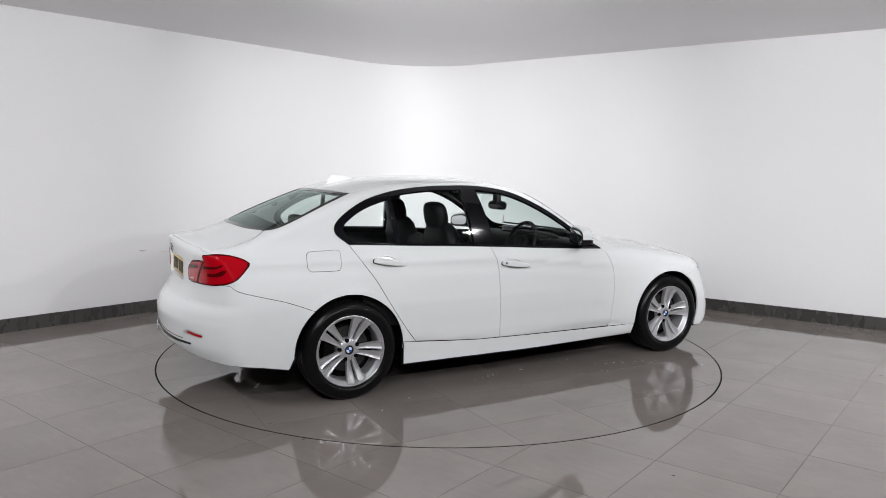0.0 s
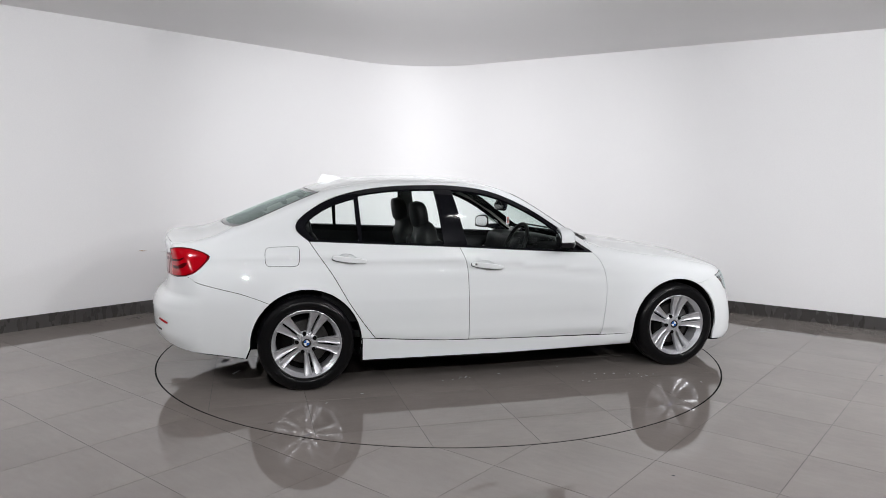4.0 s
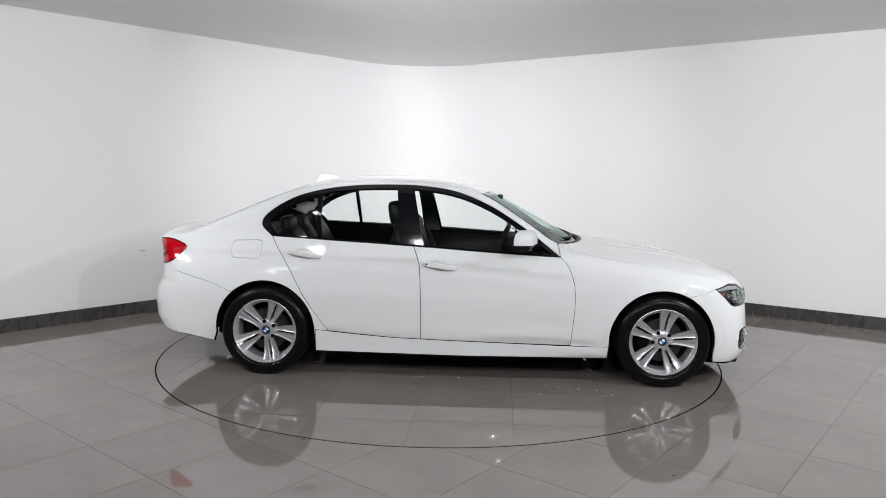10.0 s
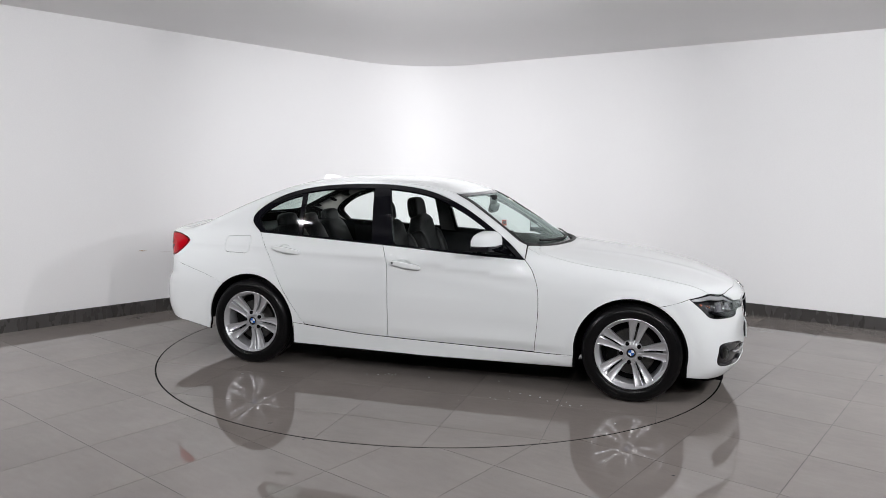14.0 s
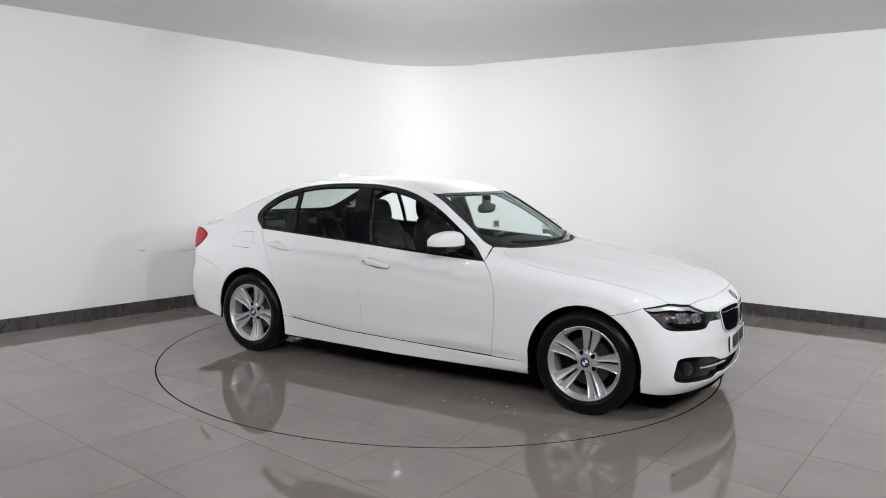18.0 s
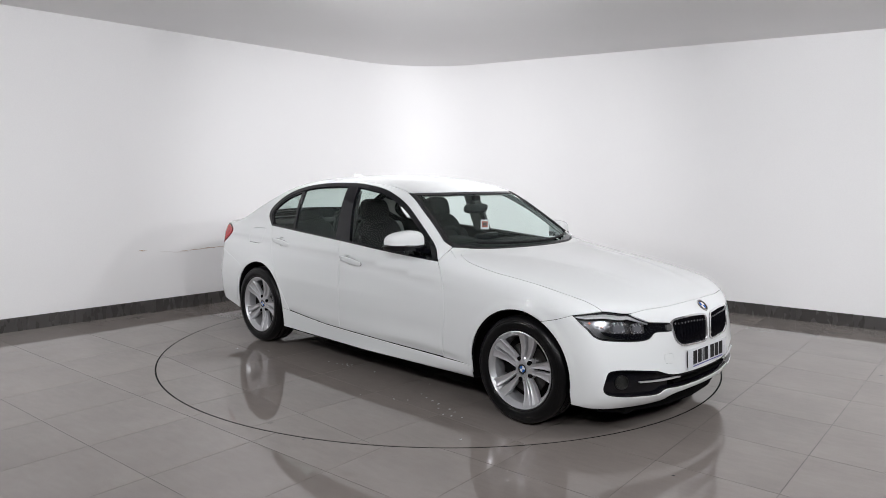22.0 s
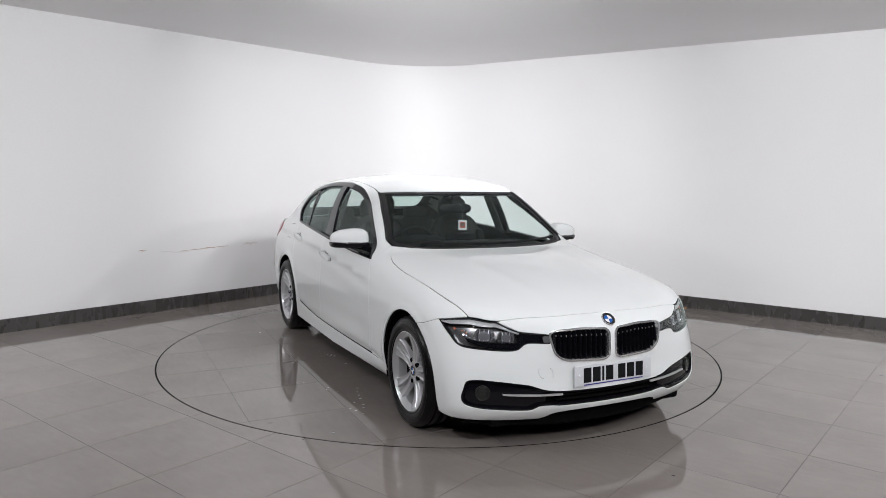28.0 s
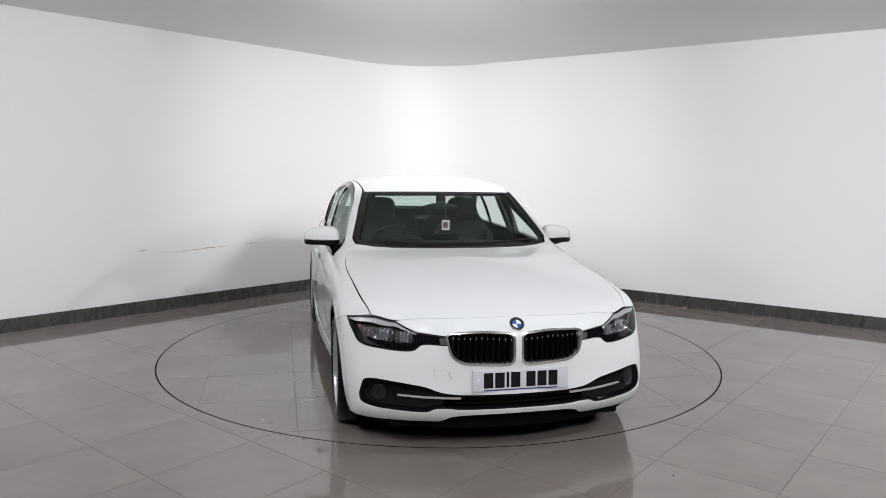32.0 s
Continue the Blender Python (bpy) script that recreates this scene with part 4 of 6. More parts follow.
# tail lamps
OUTER = np.array([R3(-0.882, 0.566, 0.774), R3(-0.806, 0.705, 0.777)] + [rear_x(*p) for p in LAMP_SIDE[1:-1:2]] + [R3(-0.850, 0.630, 0.955), R3(-0.866, 0.667, 0.924), R3(-0.872, 0.600, 0.85)])
INNER = np.array([R3(-0.925, 0.425, 0.776), R3(-0.886, 0.560, 0.774), R3(-0.875, 0.594, 0.850), R3(-0.869, 0.660, 0.916), R3(-0.932, 0.508, 0.906), R3(-0.938, 0.430, 0.860)])
CORES = {"tail_lamp": [curve([R3(-0.844, 0.68, 0.846), R3(-0.811, 0.739, 0.849), R3(-0.779, 0.773, 0.867), R3(-0.757, 0.784, 0.873), R3(-0.752, 0.788, 0.862), R3(-0.775, 0.778, 0.839), R3(-0.811, 0.737, 0.829), R3(-0.842, 0.685, 0.828), R3(-0.844, 0.68, 0.846)], 0.01),
                       curve([R3(-0.862, 0.634, 0.888), R3(-0.838, 0.714, 0.890), R3(-0.802, 0.755, 0.893), R3(-0.772, 0.766, 0.905), R3(-0.771, 0.771, 0.896), R3(-0.803, 0.754, 0.880), R3(-0.845, 0.686, 0.872), R3(-0.860, 0.632, 0.872), R3(-0.862, 0.634, 0.888)], 0.01)],
         "inner_tail_lamp": [curve([R3(-0.92, 0.44, 0.876), R3(-0.90, 0.52, 0.886), R3(-0.885, 0.58, 0.887), R3(-0.885, 0.575, 0.870), R3(-0.90, 0.52, 0.866), R3(-0.92, 0.44, 0.858), R3(-0.92, 0.44, 0.876)], 0.01)]}
for s in (1, -1):
    for name, pts, r in (("tail_lamp", OUTER, 0.008), ("inner_tail_lamp", INNER, 0.012)):
        lamp = panel(name, sheet("rear", rounded(pts * [s, 1], r), lower_body, sink=-0.004, gap=0.0, step=0.02, flange=0.03), M_RED, car, "glossy red tail lamp lens")
        edge = rounded(pts * [s, 1], r)
        panel("lens_edge", sheet("rear", edge, lower_body, holes=[shrink(loop_of(edge), 0.006)], sink=-0.0050, gap=0.0, step=0.02, flange=0.004), M_DARKRED, lamp, "dark red lens edge")
        for core in CORES[name]:
            panel("light_bar", sheet("rear", loop_of(np.array(core) * [s, 1]), lower_body, sink=-0.0052, gap=0, step=0.03, flange=0), M_DARKRED, lamp, "darker red light bar inside the lens")
    white = np.array([R3(-0.906, 0.436, 0.798), R3(-0.892, 0.513, 0.804), R3(-0.891, 0.515, 0.796), R3(-0.905, 0.440, 0.789)])
    panel("reversing_lamp", sheet("rear", rounded(white * [s, 1], 0.004), lower_body, sink=-0.0054, gap=0, step=0.03, flange=0), M_PLATE, car, "small clear reversing lamp strip")

for s in (1, -1):
    corner = np.array([R3(-0.845, 0.575, 0.905), R3(-0.81, 0.70, 0.915), R3(-0.80, 0.70, 0.975), R3(-0.845, 0.57, 0.990)]) * [s, 1]
    panel("lamp_shoulder", sheet("rear", rounded(corner, 0.008), lower_body, sink=0.007, gap=0, step=0.03, flange=0), M_PAINT, car)
    patch = np.array([(-0.785, 0.560), (-0.785, 0.668), (-0.836, 0.664), (-0.862, 0.605), (-0.878, 0.560)]) * [1, s]
    panel("corner_panel", sheet("top", rounded(patch, 0.006), lower_body, sink=0.004, gap=0, step=0.02, flange=0.01), M_PAINT, car)

# glass
SCREEN_LOOP = loop_of(SCREEN_EDGE, across(SCREEN_FOOT), (SCREEN_EDGE * [1, -1])[::-1], across(SCREEN_TOP)[::-1])
BACK_LOOP = loop_of(BACK_EDGE, across(BACK_FOOT), (BACK_EDGE * [1, -1])[::-1], across(BACK_TOP)[::-1])


def pane(name, kind, loop, mat, fn=cabin, sink=0.006, gap=0.003, band=0.0, label=""):
    g = panel(name, sheet(kind, loop, fn, sink=sink, gap=gap, step=0.05, flange=0), mat, car, label)
    g.visible_shadow = False
    if band:
        inner = shrink(loop_of(loop), band)
        panel("black_border", sheet(kind, loop, fn, holes=[inner], sink=sink - 0.0015, gap=gap, step=0.04, flange=0.01), M_GLOSSBLACK, g, "black printed edge of the glass")
    return g


seal = [loop_of(SCREEN_EDGE + [0.001, -0.003], (SCREEN_EDGE + [-0.004, 0.013])[::-1]) * [1, k] for k in (1, -1)]
for run in seal:
    panel("screen_seal", sheet("top", loop_of(run), cabin, sink=-0.002, gap=0, step=0.03, flange=0.01), M_RUBBER, car, "black rubber windscreen seal")
pane("windscreen", "top", SCREEN_LOOP, M_SCREEN, band=0.035, label="large clear raked windscreen")
for k in (1, -1):
    run = BACK_EDGE[BACK_EDGE[:, 0] > -0.36]
    panel("rear_seal", sheet("top", loop_of(run + [0, -0.004], (run + [0, 0.002])[::-1]) * [1, k], cabin, sink=0.0005, gap=0, step=0.03, flange=0.01), M_RUBBER, car, "black rubber rear window seal")
pane("rear_window", "top", BACK_LOOP, M_REARGLASS, band=0.03, label="tinted rear window with a black edge")
FRONT_PANE = loop_of(curve([(1.135, 0.950), (1.095, 1.14), (1.050, 1.345)]), upto(FRAME_IN, 1.05, 1.90), curve([(1.90, 1.012), (1.925, 0.925)]), upto(BELT, 1.925, 1.135))
REAR_PANE = loop_of(curve([(0.388, 0.982), (0.380, 1.14), (0.372, 1.306)]), upto(FRAME_IN, 0.372, 0.925), curve([(0.925, 1.348), (0.95, 1.14), (0.965, 0.957)]), upto(BELT, 0.965, 0.388))
fi = FRAME_IN[::-1]
QUARTER_PANE = loop_of(fi[fi[:, 0] < 0.355][fi[fi[:, 0] < 0.355][:, 1] > 1.0], [(0.355, 1.301), (0.362, 1.14), (0.366, 0.983)], upto(BELT, 0.366, 0.045))
for s in (False, True):
    k = np.array([1, 1])
    for name, lp in (("front_door_glass", FRONT_PANE), ("rear_door_glass", REAR_PANE), ("quarter_glass", QUARTER_PANE)):
        g = panel(name, sheet("side", lp, cabin, sink=0.010, gap=-0.004, step=0.06, flange=0), M_WINDOW, car, "lightly tinted side window", s)
        g.visible_shadow = False
both("window_surround", sheet("side", loop_of(FRAME_OUT, BELT), holes=[loop_of(FRAME_IN, upto(BELT + [0, 0.012], 0.045, 2.03))], step=0.03, sink=-0.001, gap=0.002, flange=0.02), M_GLOSSBLACK, car, "gloss black window surround")
both("pillar_cover", sheet("side", loop_of(curve([(0.965, 0.957), (0.95, 1.14), (0.925, 1.352)]), [(1.048, 1.350)], curve([(1.048, 1.350), (1.095, 1.14), (1.137, 0.950)])), cabin, sink=0.000, gap=0, flange=0.03), M_GLOSSBLACK, car, "gloss black centre pillar cover")
both("window_divider", sheet("side", loop_of([(0.366, 0.983), (0.362, 1.14), (0.355, 1.305), (0.374, 1.310), (0.382, 1.14), (0.390, 0.980)]), cabin, sink=0.004, gap=0, flange=0.02, step=0.05), M_GLOSSBLACK, car, "black window divider")
both("mirror_triangle", sheet("side", loop_of([(1.925, 0.925), (1.90, 1.010)], curve([(1.90, 1.010), (1.98, 0.955), (2.06, 0.900)]), [(2.06, 0.898)]), cabin, sink=0.003, gap=0, flange=0.02, step=0.04), M_PLASTIC, car, "black mirror base triangle")
both("quarter_light_trim", sheet("side", loop_of(shrink(QUARTER_PANE, -0.002)), cabin, holes=[shrink(QUARTER_PANE, 0.012)], sink=0.003, gap=0, flange=0.02, step=0.04), M_GLOSSBLACK, car)
foot = SCREEN_FOOT[SCREEN_FOOT[:, 1] < 0.605]
cowl = loop_of(across(foot), (across(BONNET_BACK) + [0.006, 0])[::-1])
panel("cowl", sheet("top", cowl, step=0.03, gap=0.0, sink=-0.003, flange=0.02), M_PLASTIC, car, "black scuttle panel under the windscreen")


# ---- grille, lamps, badges and plates
def badge(r, depth, parent, m):
    """A round badge: dark ring, blue and white quarters, chrome rim; faces +z of m."""
    ring = part("badge", lathe("badge", [(0, 0), (r, 0), (r, depth), (r * 0.92, depth * 1.3), (r * 0.66, depth * 1.15), (r * 0.64, depth * 0.9), (0, depth * 0.9)], M_INK, 32, axis="Z"), parent, "round badge with blue and white quarters")
    ring.matrix_basis = m
    part("rim", lathe("rim", [(r, 0), (r * 1.06, depth * 0.6), (r * 1.02, depth * 1.5), (r * 0.93, depth * 1.35)], M_CHROME, 32, axis="Z"), ring)
    for k in range(4):
        pts = [(0, 0, depth)] + [(r * 0.63 * math.cos(a), r * 0.63 * math.sin(a), depth) for a in np.linspace(k * math.pi / 2, (k + 1) * math.pi / 2, 7)]
        low = [(x, y, 0) for x, y, _ in pts]
        n = len(pts)
        part("quarter", raw("quarter", pts + low, [tuple(range(n))] + [(i, i + n, (i + 1) % n + n, (i + 1) % n) for i in range(n)], M_BLUE if k % 2 else M_WHITE), ring)
    return ring


def frame_at(p, n, up=(0, 0, 1)):
    """A pose at p whose z looks along n."""
    z = Vector(n).normalized()
    x = Vector(up).cross(z).normalized()
    return Matrix.Translation(p) @ Matrix((x, z.cross(x), z)).transposed().to_4x4()


def on_front(y, z, out=0.0):
    p = project("front", [front_at(y, z)], lower_body)
    n = normals_of(lower_body, p)[0]
    return p[0] + n * out, n


def on_rear(y, z, out=0.0):
    p = project("rear", [rear_at(y, z)], lower_body)
    n = normals_of(lower_body, p)[0]
    return p[0] + n * out, n


def pebble(name, size, mat, power=2.6, seg=(24, 14), squeeze=None, cut=None):
    """A rounded block; squeeze(v) may reshape each vertex; cut=(low, high) keeps a slice in z."""
    verts, faces = [], []
    nu, nv = seg
    sgn = lambda c, e: math.copysign(abs(c) ** e, c)
    lo, hi = cut or (-1, 1)
    for j in range(nv + 1):
        zz = lo + (hi - lo) * (0.5 - 0.5 * math.cos(math.pi * j / nv))
        w = max(1 - abs(zz) ** power, 0) ** (1 / power)
        for i in range(nu):
            a = 2 * math.pi * i / nu
            v = [size[0] * w * sgn(math.cos(a), 2 / power), size[1] * w * sgn(math.sin(a), 2 / power), size[2] * zz]
            verts.append(squeeze(v) if squeeze else v)
    for j in range(nv):
        for i in range(nu):
            k = (i + 1) % nu
            faces.append((j * nu + i, j * nu + k, (j + 1) * nu + k, (j + 1) * nu + i))
    faces += [tuple(range(nu))[::-1], tuple(range(nv * nu, nv * nu + nu))]
    me = raw(name, verts, faces, mat, True)
    bm = bmesh.new()
    bm.from_mesh(me)
    bmesh.ops.remove_doubles(bm, verts=bm.verts, dist=1e-5)
    bpy.data.meshes.remove(me)
    return bm_mesh(name, bm, mat, 45)


def lamp_block(name, w, h, mat):
    """A dished rectangular reflector with a raised rounded rim, facing +z."""
    verts, faces = [], []
    rings = [(1.08, -0.02), (1.08, 0.010), (1.0, 0.014), (0.92, 0.010), (0.60, -0.008), (0.25, -0.014)]
    n = 28
    for k, d in rings:
        for i in range(n):
            a = 2 * math.pi * i / n
            c, q = math.cos(a), math.sin(a)
            verts.append((k * w * math.copysign(abs(c) ** 0.55, c), k * h * math.copysign(abs(q) ** 0.55, q), d))
    for j in range(len(rings) - 1):
        for i in range(n):
            faces.append((j * n + i, j * n + (i + 1) % n, (j + 1) * n + (i + 1) % n, (j + 1) * n + i))
    faces.append(tuple(range((len(rings) - 1) * n, len(rings) * n)))
    me = raw(name, verts, faces, mat, True)
    me.set_sharp_from_angle(angle=radians(40))
    return me


badge(0.039, 0.006, car, frame_at(*on_front(0.0, 0.694, -0.001)))
badge(0.037, 0.006, car, frame_at(*on_rear(0.0, 0.945, -0.001)))

for s in (1, -1):
    lp = loop_of(KIDNEY * [s, 1])
    inner = shrink(lp, 0.009)
    kid = panel("kidney_grille", sheet("front", lp, lower_body, holes=[inner], sink=-0.007, gap=-0.001, step=0.02, flange=0.04), M_CHROME, car, "chrome grille frame with black upright slats")
    panel("grille_back", sheet("front", shrink(lp, 0.004), lower_body, sink=0.055, gap=0, step=0.05, flange=0), M_DARK, kid, "black mesh behind the slats")
    for k in range(11):
        y = 0.040 + 0.030 * k
        a = math.atan2(y, 1.06) * s
        zs = np.linspace(0.49, 0.668, 70)
        ok = inside_loop(inner, np.stack([np.full(70, a), zs], 1))
        if ok.sum() < 8:
            continue
        z0, z1 = zs[ok][0] - 0.004, zs[ok][-1] + 0.004
        rows = []
        for z in np.linspace(z0, z1, 7):
            p = project("front", [(a, z)], lower_body)[0]
            rows.append(p)
        verts, faces = [], []
        for p in rows:
            bulge = 0.003
            for dx, dy in ((-0.045, 0.006), (0.0 + bulge, 0.0045), (0.004 + bulge, 0.0), (0.0 + bulge, -0.0045), (-0.045, -0.006)):
                verts.append((p[0] - 0.004 + dx, p[1] + dy, p[2]))
        for i in range(6):
            for j in range(4):
                q = i * 5 + j
                faces.append((q, q + 1, q + 6, q + 5))
        faces += [(0, 4, 3, 2, 1), (30, 31, 32, 33, 34)]
        me = raw("slat", verts, faces, M_GLOSSBLACK, True)
        me.set_sharp_from_angle(angle=radians(50))
        slat = part("slat", me, kid, "gloss black upright slat")
        p = rows[5]
        # small bright box painted in for the highlight near the slat's top
        part("slat_glint", box("slat_glint", (0.005, 0.0030, 0.010), (p[0] + 0.003, p[1], p[2] - 0.002), M_ALLOY, 0.002), slat, "bright piece that stands for the slat's highlight")

    # headlamp
    hl = loop_of(HEAD_LOOP * [s, 1])
    lamp = panel("headlamp", sheet("front", hl, lower_body, sink=0.062, gap=-0.004, step=0.03, flange=0), M_LAMPGREY, car, "headlamp with two round lamps in a black housing")
    panel("lens", sheet("front", hl, lower_body, sink=0.0, gap=0.0018, step=0.02, flange=0.012), M_LENS, lamp, "clear headlamp lens").visible_shadow = False
    edge = panel("lens_edge", sheet("front", hl, lower_body, holes=[shrink(hl, 0.0045)], sink=0.002, gap=0.0018, step=0.02, flange=0.06), M_LAMPBLACK, lamp, "black lens edge")
    run = curve(HEAD_START + HEAD_INNER[:1], 0.015)
    depth = np.interp(np.linspace(0, 1, len(run)), (0, 0.15, 0.5, 1), (0.006, 0.024, 0.030, 0.013))
    brow = np.vstack([run - [0, 0.005], (run - np.stack([0 * depth, depth], 1))[::-1]]) * [s, 1]
    panel("brow", sheet("front", loop_of(brow), lower_body, sink=0.012, gap=0, step=0.02, flange=0.01), M_BROW, lamp, "satin grey upper trim")
    bez = rounded(np.array([F3(3.44, 0.530, 0.650), F3(3.484, 0.385, 0.632), F3(3.49, 0.385, 0.600), F3(3.455, 0.490, 0.596), F3(3.447, 0.535, 0.566)]) * [s, 1], 0.012)
    panel("bezel", sheet("front", bez, lower_body, sink=0.010, gap=0, step=0.03, flange=0.03), M_GLOSSBLACK, lamp, "gloss black inner bezel")
    sill = loop_of(curve([front_at(*q) for q in ((0.535, 0.598), (0.62, 0.598), (0.72, 0.606), (0.772, 0.618))], 0.02), curve([front_at(*q) for q in ((0.760, 0.600), (0.70, 0.578), (0.62, 0.567), (0.545, 0.564))], 0.02)) * [s, 1]
    panel("lower_bezel", sheet("front", loop_of(sill), lower_body, sink=0.012, gap=0, step=0.03, flange=0.03), M_GLOSSBLACK, lamp, "gloss black lower bezel")
    link = rounded(np.array([F3(3.476, 0.405, 0.634), F3(3.492, 0.366, 0.630), F3(3.496, 0.366, 0.598), F3(3.482, 0.402, 0.599)]) * [s, 1], 0.006)
    panel("link_trim", sheet("front", link, lower_body, sink=-0.003, gap=0, step=0.03, flange=0.02), M_LAMPGREY, lamp, "satin grey link to the grille")
    amb = rounded(np.array([F3(3.212, 0.800, 0.672), F3(3.226, 0.786, 0.671), F3(3.236, 0.790, 0.655), F3(3.226, 0.801, 0.655)]) * [s, 1], 0.01)
    panel("side_reflector", sheet("front", amb, lower_body, sink=0.022, gap=0, step=0.02, flange=0.01), M_AMBER, lamp, "amber side reflector")
    for y, w, h, z in ((0.688, 0.050, 0.037, 0.632), (0.585, 0.042, 0.031, 0.626)):
        p, n = on_front(s * y, z, -0.034)
        module = part("lamp_module", lamp_block("lamp_module", w, h, M_REFLECTOR), lamp, "bright boxy lamp reflector")
        module.matrix_basis = frame_at(p, n)
        part("projector_lens", pebble("projector_lens", (w * 0.66, h * 0.70, 0.010), M_LENSGLASS, 3.0), module, "clear lamp lens").matrix_basis = pose(0, 0, 0.004)
        for k in (-1, 0, 1):
            part("reflector_rib", box("reflector_rib", (0.003, h * 1.7, 0.012), (k * w * 0.45, 0, 0.006), M_ALLOY, 0.001), module)
    # bright lower rims of the two bowls and the prism between them
    for y0, y1, z in ((0.755, 0.650, 0.607), (0.622, 0.548, 0.604)):
        arc = curve([front_at(y0, z + 0.016), front_at(y0 - 0.022, z + 0.002), front_at((y0 + y1) / 2, z), front_at(y1 + 0.016, z + 0.001), front_at(y1, z + 0.010)], 0.012)
        panel("bowl_rim", sheet("front", loop_of(np.vstack([arc, arc[::-1] - [0, 0.005]]) * [s, 1]), lower_body, sink=0.016, gap=0, step=0.03, flange=0.012), M_REFLECTOR, lamp, "bright lower rim of the lamp bowl")
    for dy, lean in ((-0.011, 28), (0.011, -28)):
        p, n = on_front(s * (0.635 + dy), 0.612, -0.018)
        part("prism", box("prism", (0.013, 0.026, 0.006), (0, 0, 0), M_REFLECTOR, 0.002), lamp, "bright prism between the bowls").matrix_basis = frame_at(p, n) @ pose(0, 0, 0, 12, 0, lean)
    for k in range(6):
        p, n = on_front(s * (0.764 + 0.013 * (k % 2)), 0.632 + 0.011 * (k // 2), -0.024)
        part("indicator_facet", box("indicator_facet", (0.010, 0.008, 0.006), (0, 0, 0), M_AMBER if k in (2, 5) else M_REFLECTOR, 0.002), lamp).matrix_basis = frame_at(p, n) @ pose(0, 0, 0, -14 + 9 * (k % 3), 11 - 7 * (k % 4), 0)

# lower intake: black back, bars, chrome blades, fog lamps
intake = panel("lower_intake", sheet("front", INTAKE, lower_body, sink=0.050, gap=-0.004, step=0.05, flange=0), M_DARK, car, "black lower air intake")
panel("intake_lip", sheet("front", INTAKE, lower_body, holes=[shrink(INTAKE, 0.010)], sink=0.004, gap=0.001, step=0.03, flange=0.05), M_GLOSSBLACK, intake, "gloss black intake edge")
for s in (1, -1):
    pod = loop_of(np.array([(s * a, z) for a, z in (INTAKE_HALF[(INTAKE_HALF[:, 0] > 0.33)])]))
    panel("intake_pod", sheet("front", shrink(pod, 0.008), lower_body, sink=0.022, gap=0, step=0.04, flange=0.03), M_GLOSSBLACK, intake, "gloss black pod beside the intake")
    a = curve([front_at(*q) for q in ((0.620, 0.338), (0.46, 0.329), (0.300, 0.325))], 0.03)
    b = curve([front_at(*q) for q in ((0.300, 0.316), (0.46, 0.320), (0.620, 0.330))], 0.03)
    panel("blade", sheet("front", loop_of(np.vstack([a, b]) * [s, 1]), lower_body, sink=0.0, gap=0, step=0.04, flange=0.012), M_SATIN, intake, "slim bright blade")
    p, n = on_front(s * 0.715, 0.338, -0.016)
    fog = part("fog_lamp", lathe("fog_lamp", [(0.0, 0.006), (0.02, 0.005), (0.030, 0.001), (0.034, 0.004), (0.038, 0.003), (0.040, -0.02)], M_LENS, 32, axis="Z"), intake, "round fog lamp")
    fog.matrix_basis = frame_at(p, n)
    part("fog_bowl", lathe("fog_bowl", [(0.0, 0.001), (0.02, 0.0), (0.033, -0.003), (0.036, 0.002), (0.040, 0.002), (0.040, -0.01)], M_STEEL, 32, axis="Z"), fog)
for z, w in ((0.283, 0.33), (0.308, 0.35)):
    a = curve([front_at(y, z) for y in np.linspace(-w, w, 9)], 0.04)
    panel("intake_bar", sheet("front", loop_of(a, a[::-1] + [0, 0.008]), lower_body, sink=0.018, gap=0, step=0.05, flange=0.025), M_DARK, intake, "black intake crossbar")
# chin spoiler, dropped lower so its black also gives the under-bumper shade
CHIN_Y, CHIN_X = (0.0, 0.27, 0.45, 0.57, 0.67, 0.76), (3.535, 3.512, 3.462, 3.430, 3.398, 3.335)
verts, faces = [], []
for y in np.linspace(-0.76, 0.76, 41):
    x = float(np.interp(abs(y), CHIN_Y, CHIN_X)) - 0.05
    low = 0.128 + 0.03 * (abs(y) / 0.76) ** 4
    verts += [(x, y, 0.238), (x - 0.006, y, low + 0.012), (x - 0.016, y, low), (x - 0.16, y, low + 0.006), (x - 0.16, y, 0.238)]
for k in range(40):
    faces += [(5 * k + i, 5 * k + (i + 1) % 5, 5 * k + 5 + (i + 1) % 5, 5 * k + 5 + i) for i in range(5)]
faces += [(4, 3, 2, 1, 0), (200, 201, 202, 203, 204)]
part("chin_spoiler", raw("chin_spoiler", verts, faces, M_DARK, False), car, "black chin spoiler, set low to stand for shade under the bumper too")


